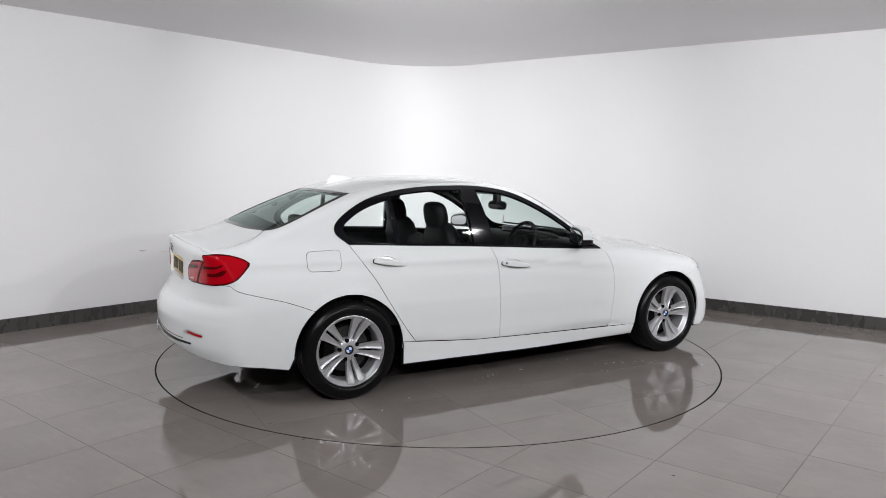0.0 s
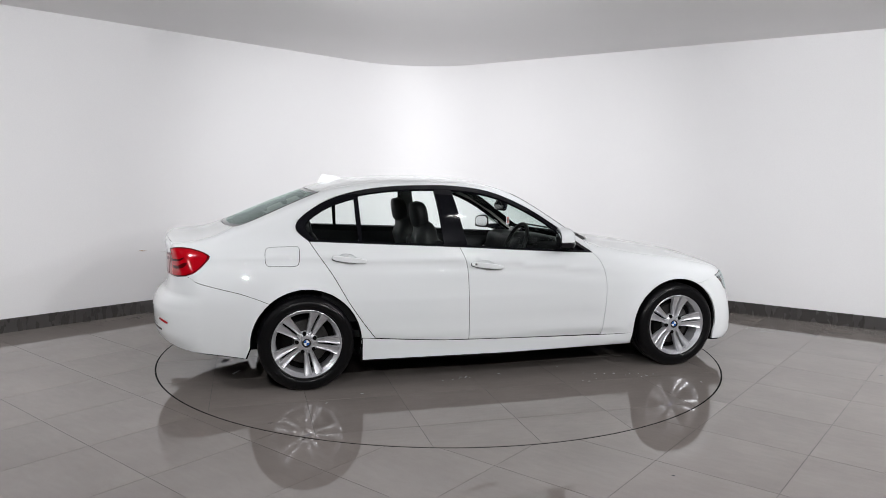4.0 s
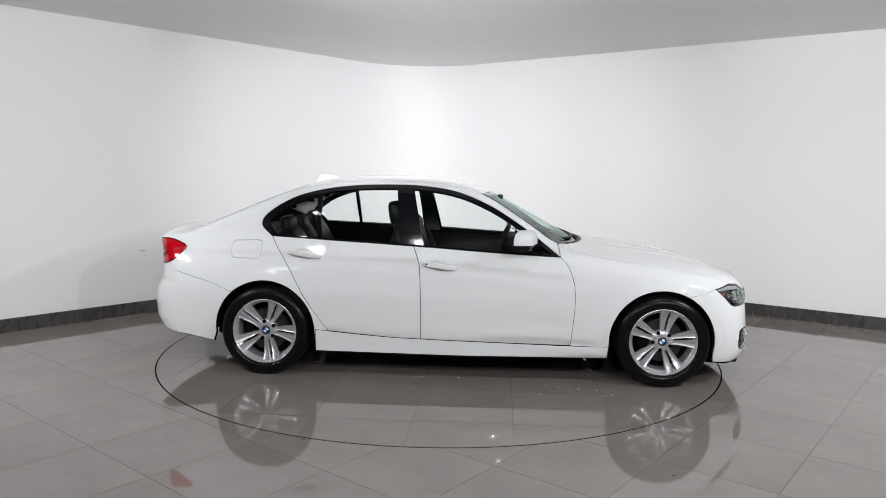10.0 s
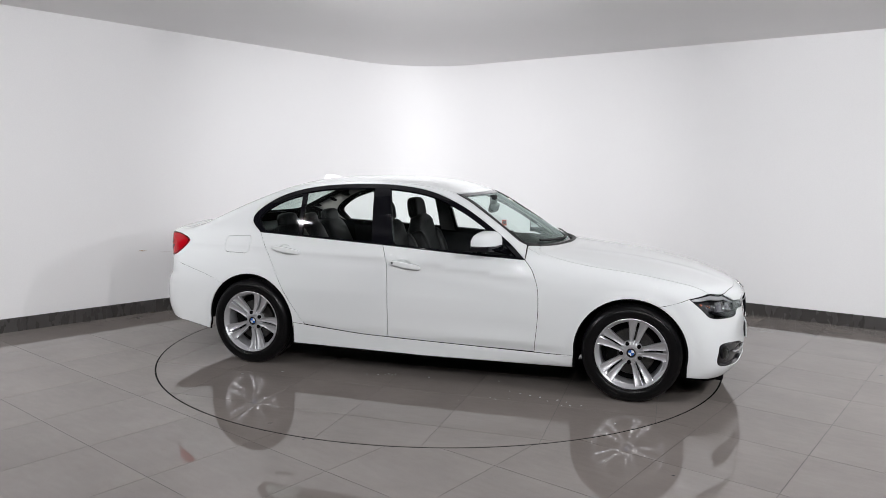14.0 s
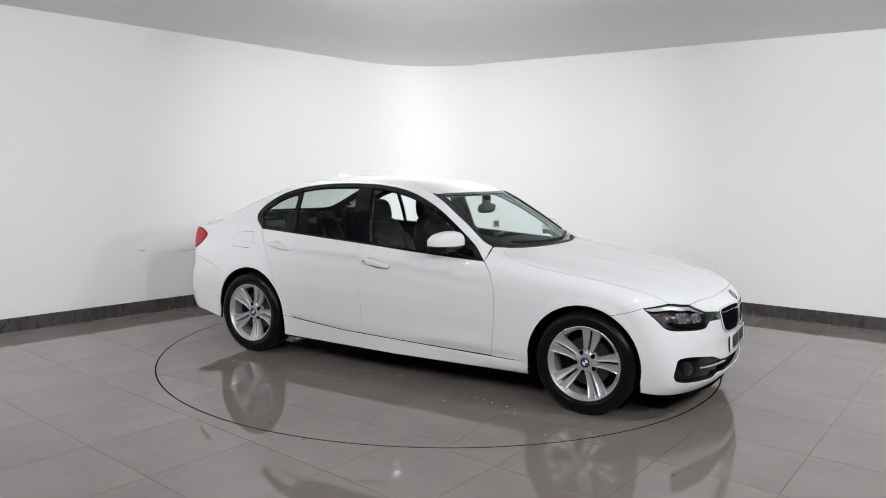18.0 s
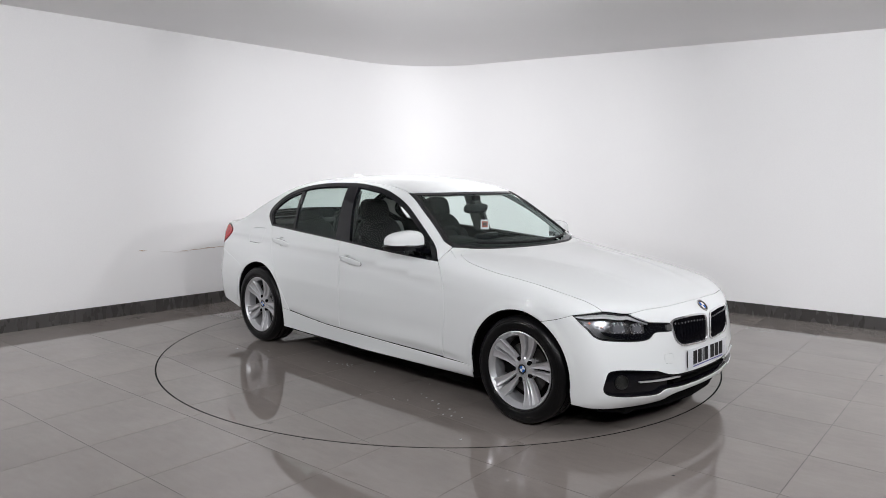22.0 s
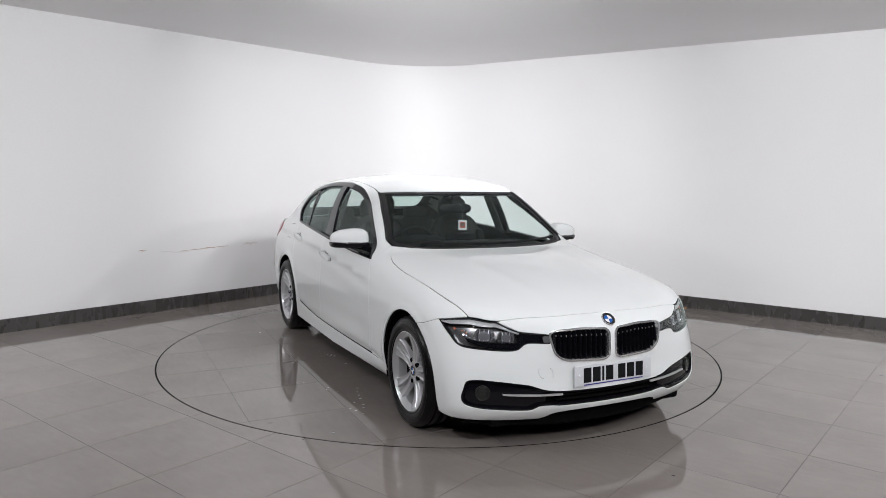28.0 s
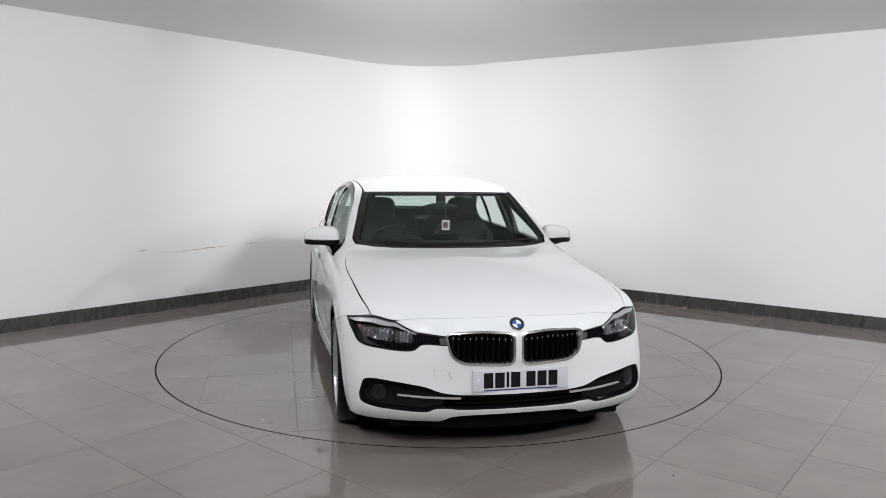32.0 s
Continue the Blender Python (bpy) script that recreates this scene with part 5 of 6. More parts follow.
def number_plate(m, mat, name, label):
    plate = part(name, box(name, (0.52, 0.111, 0.006), (0, 0, 0), mat, 0.002), car, label)
    plate.matrix_basis = m
    part("plate_holder", box("plate_holder", (0.500, 0.100, 0.016), (0, -0.002, -0.011), M_PLASTIC, 0.004), plate, "black plate holder")
    part("maker_strip", box("maker_strip", (0.40, 0.006, 0.001), (0, -0.049, 0.0034), M_BLUESTRIP), plate, "dark blue strip along the plate's foot")
    x = -0.201
    for k in range(7):
        if k == 4:
            x += 0.022
        w = 0.014 if k == 2 else 0.050
        part("print_bar", box("print_bar", (w, 0.079, 0.001), (x + w / 2, 0.002, 0.0036), M_INK), plate, "plain black bar of print")
        x += w + 0.011
    for sx in (-0.228, 0.228):
        part("screw_cap", lathe("screw_cap", [(0, 0.0065), (0.005, 0.006), (0.007, 0.003)], M_WHITE, 12, axis="Z"), plate).matrix_basis = pose(sx, 0.004, 0)
    return plate


number_plate(frame_at((3.549, 0.016, 0.411), (1, 0, 0.06)), M_PLATE, "front_number_plate", "white plate with plain black bars of print")
number_plate(frame_at((-0.906, 0, 0.822), (-1, 0, 0.04)), M_PLATEY, "rear_number_plate", "yellow plate with plain black bars of print")


# ---- door handles, mirrors, aerial, wipers
for doors, x, z, lean in ((front_doors, 1.258, 0.822, -7.5), (rear_doors, 0.292, 0.879, -7.5)):
    for door, s in zip(doors, (1, -1)):
        p = project("side", [(x, z)], lower_body)[0]
        y = s * (p[1] + 0.014)
        h = part("door_handle", pebble("door_handle", (0.119, 0.019, 0.0205), M_PAINT, 4.2, squeeze=lambda v: [v[0], v[1] * (1 - 0.45 * (v[0] / 0.119) ** 4), v[2] * (1 - 0.16 * (v[0] / 0.119) ** 2)]), door, "white bow door handle")
        h.matrix_basis = pose(x, y, z, 0, -lean, 0)
        # black block added to draw the shaded gap line below the handle
        part("handle_line", pebble("handle_line", (0.1195, 0.010, 0.0205), M_RUBBER, 4.2), door, "added black line for the shade under the handle").matrix_basis = pose(x, s * (p[1] - 0.004), z - 0.004, 0, -lean, 0)
        panel("handle_recess", sheet("side", DISH_F if doors is front_doors else DISH_R, sink=0.012, gap=-0.001, flange=0, step=0.03), M_PAINT, door, "shallow dish behind the handle", s < 0)
        if doors is front_doors and s < 0:
            part("key_cylinder", lathe("key_cylinder", [(0, -0.003), (0.007, -0.003), (0.009, 0.0), (0.009, 0.006)], M_CHROME, 20), h).matrix_basis = pose(-0.092, -0.0145, 0.001)


def mirror_shape(v):
    """Narrower outwards, swept back, with a flat back."""
    t = (v[1] + 0.115) / 0.23
    up = v[2] * (1 - 0.36 * max(t, 0) ** 1.6) if v[2] > 0 else v[2] * 0.85
    return [max(v[0] * (1 - 0.15 * t), -0.040) - 0.060 * t + 0.02, v[1], up]


for s in (1, -1):
    flip = Matrix.Diagonal((1, s, 1, 1))
    base = Vector((1.845, s * (0.868 if s > 0 else 0.908), 1.003))
    house = new("door_mirror")
    house.parent = car
    tagged(house, "white door mirror with a black foot and indicator strip")
    for name, cut, mat, size, power, move in (("cap", (-0.20, 1), M_PAINT, (0.088, 0.121, 0.084), 3.1, 0), ("lower_shell", (-0.74, -0.30), M_GLOSSBLACK, (0.090, 0.125, 0.082), 4.0, 0), ("indicator", (-0.32, -0.19), M_REFLECTOR, (0.0895, 0.1225, 0.082), 2.6, 0),
                                              ("back_frame", (-0.95, 0.95), M_GLOSSBLACK, (0.009, 0.114, 0.070), 3.2, -0.038), ("mirror_glass", (-0.95, 0.95), M_MIRROR, (0.009, 0.102, 0.058), 3.2, -0.0405)):
        me = pebble(name, size, mat, power, (32, 16), lambda v: [q + d for q, d in zip(mirror_shape(v), (move, 0, 0))], cut)
        me.transform(Matrix.Translation(base) @ flip)
        if s < 0:
            me.flip_normals()
        part(name, me, house, {"cap": "white painted mirror cap", "lower_shell": "black lower shell", "indicator": "clear side indicator strip", "back_frame": "black mirror frame", "mirror_glass": "mirror glass"}[name])
    bm = bmesh.new()
    rings = [[(1.99, 0.765, 0.905), (1.90, 0.765, 0.935), (1.90, 0.768, 0.965), (1.985, 0.768, 0.945)], [(1.915, 0.84, 0.935), (1.84, 0.84, 0.945), (1.84, 0.84, 0.985), (1.91, 0.84, 0.985)], [(1.90, 0.92, 0.955), (1.82, 0.92, 0.955), (1.82, 0.92, 0.99), (1.90, 0.92, 0.99)]]
    vs = [[bm.verts.new((x, s * y, z)) for x, y, z in r] for r in rings]
    for a, b in zip(vs, vs[1:]):
        for i in range(4):
            bm.faces.new((a[i], a[(i + 1) % 4], b[(i + 1) % 4], b[i]))
    bm.faces.new(vs[0])
    bm.faces.new(vs[-1])
    bmesh.ops.bevel(bm, geom=list(bm.edges), offset=0.008, segments=2, affect="EDGES")
    part("mirror_foot", bm_mesh("mirror_foot", bm, M_GLOSSBLACK, 50), house, "black mirror foot")

fin = []
for k, (zf, w) in enumerate(((0.0, 1.0), (0.25, 0.8), (0.55, 0.58), (0.85, 0.38), (1.0, 0.2))):
    x0, x1 = 0.150 + 0.045 * zf, 0.395 - 0.105 * zf**0.8
    ring = []
    for i in range(20):
        a = 2 * math.pi * i / 20
        cx, sx = math.cos(a), math.sin(a)
        x = (x0 + x1) / 2 + (x1 - x0) / 2 * cx
        ring.append((x, 0.032 * w * sx, 0))
    base_z = project("top", [(v[0], v[1]) for v in ring], cabin)[:, 2] - 0.003
    top_z = 1.442 - 0.10 * np.maximum(np.array([v[0] for v in ring]) - 0.20, 0)
    fin.append([(v[0], v[1], b + (t - b) * zf) for v, b, t in zip(ring, base_z, top_z)])
faces = [(j * 20 + i, j * 20 + (i + 1) % 20, (j + 1) * 20 + (i + 1) % 20, (j + 1) * 20 + i) for j in range(4) for i in range(20)] + [tuple(range(80, 100))]
me = raw("roof_aerial", [v for r in fin for v in r], faces, M_PAINT, True)
me.set_sharp_from_angle(angle=radians(60))
part("roof_aerial", me, car, "white shark-fin roof aerial")

for y0, y1 in ((-0.50, 0.06), (0.02, 0.56)):
    pts = [(2.235 - 0.42 * (abs(y) ** 2), y) for y in np.linspace(y0, y1, 14)]
    p = project("top", pts, cabin)
    n = normals_of(cabin, p)
    verts, faces = [], []
    for q, m in zip(p, n):
        f = np.cross(m, (0, 1, 0))
        for a, b in ((-0.009, 0.003), (-0.006, 0.013), (0.006, 0.013), (0.009, 0.003)):
            verts.append(q + f * a + m * b)
    for i in range(13):
        for j in range(4):
            faces.append((i * 4 + j, i * 4 + (j + 1) % 4, i * 4 + 4 + (j + 1) % 4, i * 4 + 4 + j))
    faces += [(0, 1, 2, 3), (52, 53, 54, 55)]
    bm = bmesh.new()
    bm.from_mesh(raw("wiper", verts, faces, M_PLASTIC))
    part("wiper", bm_mesh("wiper", bm, M_PLASTIC, 40), car, "black windscreen wiper")

# ---- wheels
TYRE_SIDE = [(0.226, 0.088), (0.231, 0.100), (0.240, 0.106), (0.246, 0.1055), (0.250, 0.109), (0.268, 0.112), (0.285, 0.1105), (0.289, 0.108), (0.293, 0.1085), (0.305, 0.102), (0.314, 0.093), (0.3195, 0.080)]
TREAD = [(0.3215, 0.060), (0.3215, 0.055), (0.314, 0.054), (0.314, 0.046), (0.322, 0.045), (0.322, 0.012), (0.314, 0.011), (0.314, 0.004), (0.322, 0.003)]
half_p = TYRE_SIDE + TREAD
TYRE = half_p + [(r, -h) for r, h in half_p[::-1]]
RIM = [(0.228, 0.090), (0.2335, 0.096), (0.2330, 0.101), (0.2290, 0.1025), (0.2235, 0.098), (0.2170, 0.082), (0.205, 0.070), (0.200, 0.02), (0.198, -0.05), (0.206, -0.085), (0.228, -0.095)]


def spoke_arm(side):
    """One of a pair of flared spoke arms, along +x, with its hollowed back."""
    verts, faces = [], []
    n = 11
    for i in range(n):
        u = i / (n - 1)
        r = 0.040 + u * 0.180
        off = side * (0.0155 + 0.0230 * u**1.2)
        w = 0.0105 + 0.0200 * u**1.3
        h = 0.066 - 0.020 * math.sin(math.pi * min(u * 1.1, 1)) * 0.5 + 0.026 * u**1.8
        for a, d in ((-1.0, -0.030), (-1.0, -0.004), (-0.84, 0.0), (-0.52, -0.0052), (0.52, -0.0052), (0.84, 0.0), (1.0, -0.004), (1.0, -0.030)):
            verts.append((r, h + d, off + a * w))
    for i in range(n - 1):
        for j in range(7):
            q = i * 8 + j
            faces.append((q, q + 1, q + 9, q + 8))
        faces.append((i * 8 + 7, i * 8, i * 8 + 8, i * 8 + 15))
    return verts, faces


def wheel(at, turn, flip):
    w = new("wheel")
    w.parent = car
    w.matrix_basis = pose(*at, 0, 0, 180 if flip else 0)
    tagged(w, "black tyre on a silver five double-spoke alloy wheel")
    spin = pose(0, 0, 0, 0, turn, 0)
    part("tyre", lathe("tyre", [(r, -h) for r, h in TYRE], M_TYRE, 96), w, "black road tyre")
    part("rim", lathe("rim", [(r, -h) for r, h in RIM], M_ALLOY, 96), w, "silver alloy rim")
    for k in range(5):
        for sd in (-1, 1):
            v, f = spoke_arm(sd)
            me = raw("spoke", [(x, -y, z) for x, y, z in v], f, M_ALLOY)
            bm = bmesh.new()
            bm.from_mesh(me)
            me = bm_mesh("spoke", bm, M_ALLOY, 50)
            part("spoke", me, w).matrix_basis = spin @ pose(0, 0, 0, 0, 72 * k, 0)
    part("hub", lathe("hub", [(0.0, -0.060), (0.034, -0.060), (0.036, -0.064), (0.040, -0.065), (0.054, -0.0610), (0.070, -0.0570), (0.077, -0.050), (0.078, -0.040), (0.076, 0.0), (0, 0.0)], M_ALLOY, 48), w, "silver wheel hub")
    for k in range(5):
        a = radians(72 * k + 36) - radians(turn)
        bolt = part("wheel_bolt", lathe("wheel_bolt", [(0, -0.0660), (0.006, -0.0660), (0.0070, -0.0645), (0.0105, -0.0645), (0.0118, -0.0675), (0.0130, -0.0665), (0.0130, -0.03)], M_DARK, 20), w, "dark bolt recess")
        bolt.matrix_basis = pose(0.0635 * math.cos(a), 0, 0.0635 * math.sin(a))
    b = badge(0.031, 0.004, w, pose(0, -0.062, 0, 90, 0, 0))
    part("brake_disc", lathe("brake_disc", [(0.06, -0.018), (0.150, -0.018), (0.152, -0.014), (0.152, 0.008), (0.06, 0.008)], M_STEEL, 64), w, "dull steel brake disc")
    part("caliper", box("caliper", (0.07, 0.07, 0.16), (-0.125, -0.004, 0.02), M_DARK, 0.015), w, "dark brake caliper")
    # black disc fills the barrel to give the shade behind the spokes
    part("barrel_shade", lathe("barrel_shade", [(0.03, 0.02), (0.196, 0.02), (0.196, 0.05), (0.03, 0.05)], M_DARK, 48), w, "added black disc that stands for shade inside the wheel")
    return w


wheel((0.0, -0.798, 0.322), 6, False)
wheel((2.81, -0.782, 0.322), -7, False)
wheel((0.0, 0.798, 0.322), 20, True)
wheel((2.81, 0.782, 0.322), 40, True)

# wheel housings and underbody
for x, r in ((0.0, 0.385), (2.80, 0.378)):
    for s in (1, -1):
        prof = [(r, s * 0.865), (r, s * 0.50)]
        verts, faces = [], []
        angs = np.linspace(-0.35, math.pi + (0.35 if x else 0.02), 30)
        for a in angs:
            tuck = 1 - 0.10 * min(max((0.30 - a) / 0.45, 0), 1)
            for rr, y in [(r, prof[0][1] * tuck), prof[1], (0.0, s * 0.50)]:
                verts.append((x + rr * math.cos(a), y, 0.322 + rr * math.sin(a)))
        for i in range(29):
            faces += [(3 * i, 3 * i + 1, 3 * i + 4, 3 * i + 3), (3 * i + 1, 3 * i + 2, 3 * i + 4)]
        part("wheel_housing", raw("wheel_housing", verts, faces, M_DARK, True), car, "black wheel housing liner")
part("underbody", box("underbody", (1.98, 1.62, 0.10), (1.40, 0, 0.245), M_DARK, 0.02), car, "dark underbody")
part("underbody", box("underbody", (3.86, 0.96, 0.12), (1.42, 0, 0.255), M_DARK, 0.02), car, "dark underbody")
part("undertray", box("undertray", (0.66, 1.30, 0.06), (3.06, 0, 0.168), M_DARK, 0.02), car, "black engine undertray")
part("exhaust", lathe("exhaust", [(0.036, 0.0), (0.040, 0.002), (0.040, 0.14), (0.034, 0.14), (0.034, 0.004)], M_CHROME, 32, axis="X"), car, "bright exhaust tailpipe").matrix_basis = pose(-1.0, 0.52, 0.30)


# ---- inside the car
for s in (1, -1):
    lp = np.array([(0.10, 0.45), (2.10, 0.45), (2.10, 0.885), (1.6, 0.908), (1.067, 0.94), (0.489, 0.966), (0.10, 0.982)])
    v, f, n = sheet("side", resample(np.vstack([lp, lp[:1]]), 0.05)[:-1], sink=0.06, gap=0, step=0.08, flange=0)
    panel("door_card", (v, [t[::-1] for t in f], -n), M_DASH, car, "dark inner door trim", s < 0)
    for (x0, x1, z0, z1) in ((0.45, 1.02, 0.70, 0.76), (1.2, 1.8, 0.68, 0.74)):
        part("armrest", box("armrest", (x1 - x0, 0.06, z1 - z0), ((x0 + x1) / 2, s * 0.77, (z0 + z1) / 2), M_DASH, 0.02), car)
liner_loop = shrink(loop_of(ROOF_EDGE, across(SCREEN_TOP), (ROOF_EDGE * [1, -1])[::-1], across(BACK_TOP)[::-1]), -0.02)
v, f, n = sheet("top", liner_loop, cabin, sink=0.030, gap=0, step=0.10, flange=0)
panel("headliner", (v, [t[::-1] for t in f], -n), M_LINER, car, "pale grey cloth headliner")
pill = loop_of(FRAME_OUT[FRAME_OUT[:, 1] > 0.93], rail[2][rail[2][:, 0] > -0.30][::-1], rail[1], rail[0][rail[0][:, 1] > 0.98])
v, f, n = sheet("side", pill, cabin, sink=0.034, gap=0.003, step=0.06, flange=0)
both("pillar_trim", (v, [t[::-1] for t in f], -n), M_LINER, car, "pale grey inner pillar trim")
v, f, n = sheet("side", loop_of([(0.98, 0.95), (1.12, 0.94), (1.045, 1.35), (0.945, 1.35)]), cabin, sink=0.045, gap=0, step=0.08, flange=0)
both("centre_pillar_trim", (v, [t[::-1] for t in f], -n), M_DARKTRIM, car, "dark grey inner pillar trim")
part("cabin_floor", box("cabin_floor", (2.2, 1.40, 0.05), (1.15, 0, 0.33), M_CARPET, 0.01), car, "black carpeted cabin floor")
part("parcel_shelf", box("parcel_shelf", (0.52, 1.24, 0.03), (-0.27, 0, 0.985), M_DASH, 0.01), car, "dark rear parcel shelf")
part("boot_wall", box("boot_wall", (0.03, 1.36, 0.62), (-0.02, 0, 0.66), M_DARK), car)
part("bulkhead", box("bulkhead", (0.03, 1.36, 0.58), (2.13, 0, 0.60), M_DARK), car)


def cushion(name, size, bend=0.0, power=3.6, mat=None, squeeze=None):
    return pebble(name, size, mat or M_LEATHER, power, (28, 14), squeeze)


def front_seat(y):
    seat = new("front_seat")
    seat.parent = car
    tagged(seat, "black leather front seat with a tall headrest")
    part("seat_cushion", cushion("seat_cushion", (0.27, 0.255, 0.085)), seat).matrix_basis = pose(1.27, y, 0.50, 0, -8, 0)
    back = part("backrest", cushion("backrest", (0.075, 0.25, 0.33), squeeze=lambda v: [v[0] - 0.05 * (1 - (v[1] / 0.25) ** 2) * (v[2] < 0.25) + 0.03, v[1] * (1 - 0.16 * max(v[2] / 0.33, 0) ** 2), v[2]]), seat)
    back.matrix_basis = pose(0.985, y, 0.78, 0, -19, 0)
    for s in (1, -1):
        part("bolster", cushion("bolster", (0.085, 0.05, 0.24)), seat).matrix_basis = pose(1.03, y + s * 0.215, 0.74, 0, -19, 0)
        part("headrest_post", lathe("headrest_post", [(0.0, 0.0), (0.007, 0.0), (0.007, 0.14), (0.0, 0.14)], M_CHROME, 12, axis="Z"), seat, "steel headrest post").matrix_basis = pose(0.875, y + s * 0.06, 1.03)
    part("headrest", cushion("headrest", (0.052, 0.135, 0.098), squeeze=lambda v: [v[0] + 0.02 * (v[1] / 0.135) ** 2, v[1] * (1 - 0.12 * max(v[2], 0) / 0.098), v[2]]), seat, "black leather headrest").matrix_basis = pose(0.872, y, 1.150, 0, -10, 0)
    return seat


front_seat(-0.36)
front_seat(0.36)
bench = new("rear_bench")
bench.parent = car
tagged(bench, "black leather rear bench with three headrests")
part("bench_cushion", cushion("bench_cushion", (0.26, 0.64, 0.09)), bench).matrix_basis = pose(0.42, 0, 0.50, 0, -6, 0)
for y in (-0.38, 0.0, 0.38):
    w = 0.215 if y else 0.14
    part("bench_back", cushion("bench_back", (0.075, w, 0.30)), bench).matrix_basis = pose(0.14, y, 0.765, 0, -24, 0)
    part("headrest", cushion("headrest", (0.042, 0.125 if y else 0.10, 0.070)), bench, "black leather headrest").matrix_basis = pose(0.035, y, 1.055 if y else 1.035, 0, -12, 0)

dash = new("dashboard")
dash.parent = car
tagged(dash, "dark grey dashboard with a raised instrument hood")
part("dash_top", cushion("dash_top", (0.28, 0.70, 0.11), power=4, mat=M_DASH), dash).matrix_basis = pose(1.985, 0, 0.845, 0, 6, 0)
part("dash_front", cushion("dash_front", (0.14, 0.69, 0.20), power=4, mat=M_DASH), dash).matrix_basis = pose(1.84, 0, 0.70)
part("instrument_hood", cushion("instrument_hood", (0.14, 0.19, 0.055), mat=M_DASH), dash).matrix_basis = pose(1.83, -0.36, 0.945, 0, 8, 0)
part("screen", box("screen", (0.02, 0.25, 0.10), (1.80, -0.02, 0.965), M_GLOSSBLACK, 0.006), dash, "black display screen")
part("trim_strip", box("trim_strip", (0.02, 0.60, 0.025), (1.735, 0.33, 0.79), M_ALLOY, 0.006), dash, "silver trim strip")
part("centre_console", box("centre_console", (0.75, 0.20, 0.20), (1.45, 0, 0.47), M_DASH, 0.03), car, "dark centre console")

wheel_in = new("steering_wheel")
wheel_in.parent = car
wheel_in.matrix_basis = pose(1.665, -0.36, 0.905, 0, -66, 0)
tagged(wheel_in, "black leather steering wheel")
verts, faces = [], []
for i in range(48):
    a = 2 * math.pi * i / 48
    for j in range(10):
        b = 2 * math.pi * j / 10
        r = 0.180 + 0.016 * math.cos(b)
        verts.append((r * math.cos(a), r * math.sin(a), 0.016 * math.sin(b)))
for i in range(48):
    for j in range(10):
        faces.append((i * 10 + j, ((i + 1) % 48) * 10 + j, ((i + 1) % 48) * 10 + (j + 1) % 10, i * 10 + (j + 1) % 10))
part("grip", raw("grip", verts, faces, M_LEATHER, True), wheel_in)
part("boss", cushion("boss", (0.07, 0.08, 0.03), mat=M_DASH), wheel_in).matrix_basis = pose(0, 0, -0.01)
for a in (90, -90, 180):
    part("wheel_spoke", box("wheel_spoke", (0.13, 0.03, 0.012), (0.11, 0, -0.006), M_DASH, 0.004), wheel_in).matrix_basis = pose(0, 0, 0, 0, 0, a)
part("column", lathe("column", [(0.035, -0.02), (0.045, -0.25)], M_DASH, 20, axis="Z"), wheel_in)

rear_view = part("rear_view_mirror", cushion("rear_view_mirror", (0.022, 0.130, 0.038), mat=M_GLOSSBLACK), car, "black interior rear-view mirror")
rear_view.matrix_basis = pose(1.67, 0.0, 1.195, 0, 10, 0)
part("mirror_stalk", box("mirror_stalk", (0.05, 0.07, 0.09), (1.665, 0, 1.25), M_DASH, 0.015), car, "black mirror mount")
for s in (1, -1):
    part("sun_visor", box("sun_visor", (0.16, 0.36, 0.016), (1.40, s * 0.32, 1.335), M_LINER, 0.006, pose(0, 0, 0, 0, 14, 0)), car, "pale grey sun visor")

hanging_card = tagged(new("hanging_card", box("hanging_card", (0.003, 0.066, 0.074), (0, 0, 0), M_WHITE, 0.001)), "small white card with a red print, hanging inside the windscreen", "air freshener")
part("printed_patch", box("printed_patch", (0.0044, 0.044, 0.046), (0, 0, 0.001), material("card_red", (0.45, 0.10, 0.07), 0.5)), hanging_card, "dull red printed patch")
part("printed_patch", box("printed_patch", (0.0056, 0.028, 0.024), (0, 0, 0.003), material("card_ink", (0.10, 0.08, 0.08), 0.5)), hanging_card, "dark printed patch")
part("string", lathe("string", [(0.0008, 0.0), (0.0008, 0.085)], M_WHITE, 6, axis="Z"), hanging_card).matrix_basis = pose(0, 0, 0.037)
CARD_AT = pose(1.745, 0.022, 1.074, 0, 0, -42)


# ---- studio spotlights under the ceiling, all out of view
M_STRIP = material("strip_glow", (1.0, 0.98, 0.97), 0.4, emit=80.0)
M_BAR = material("bar_glow", (1.0, 0.98, 0.97), 0.4, emit=80.0)
M_GLOW = material("lamp_glow", (1.0, 0.98, 0.97), 0.4, emit=40.0)
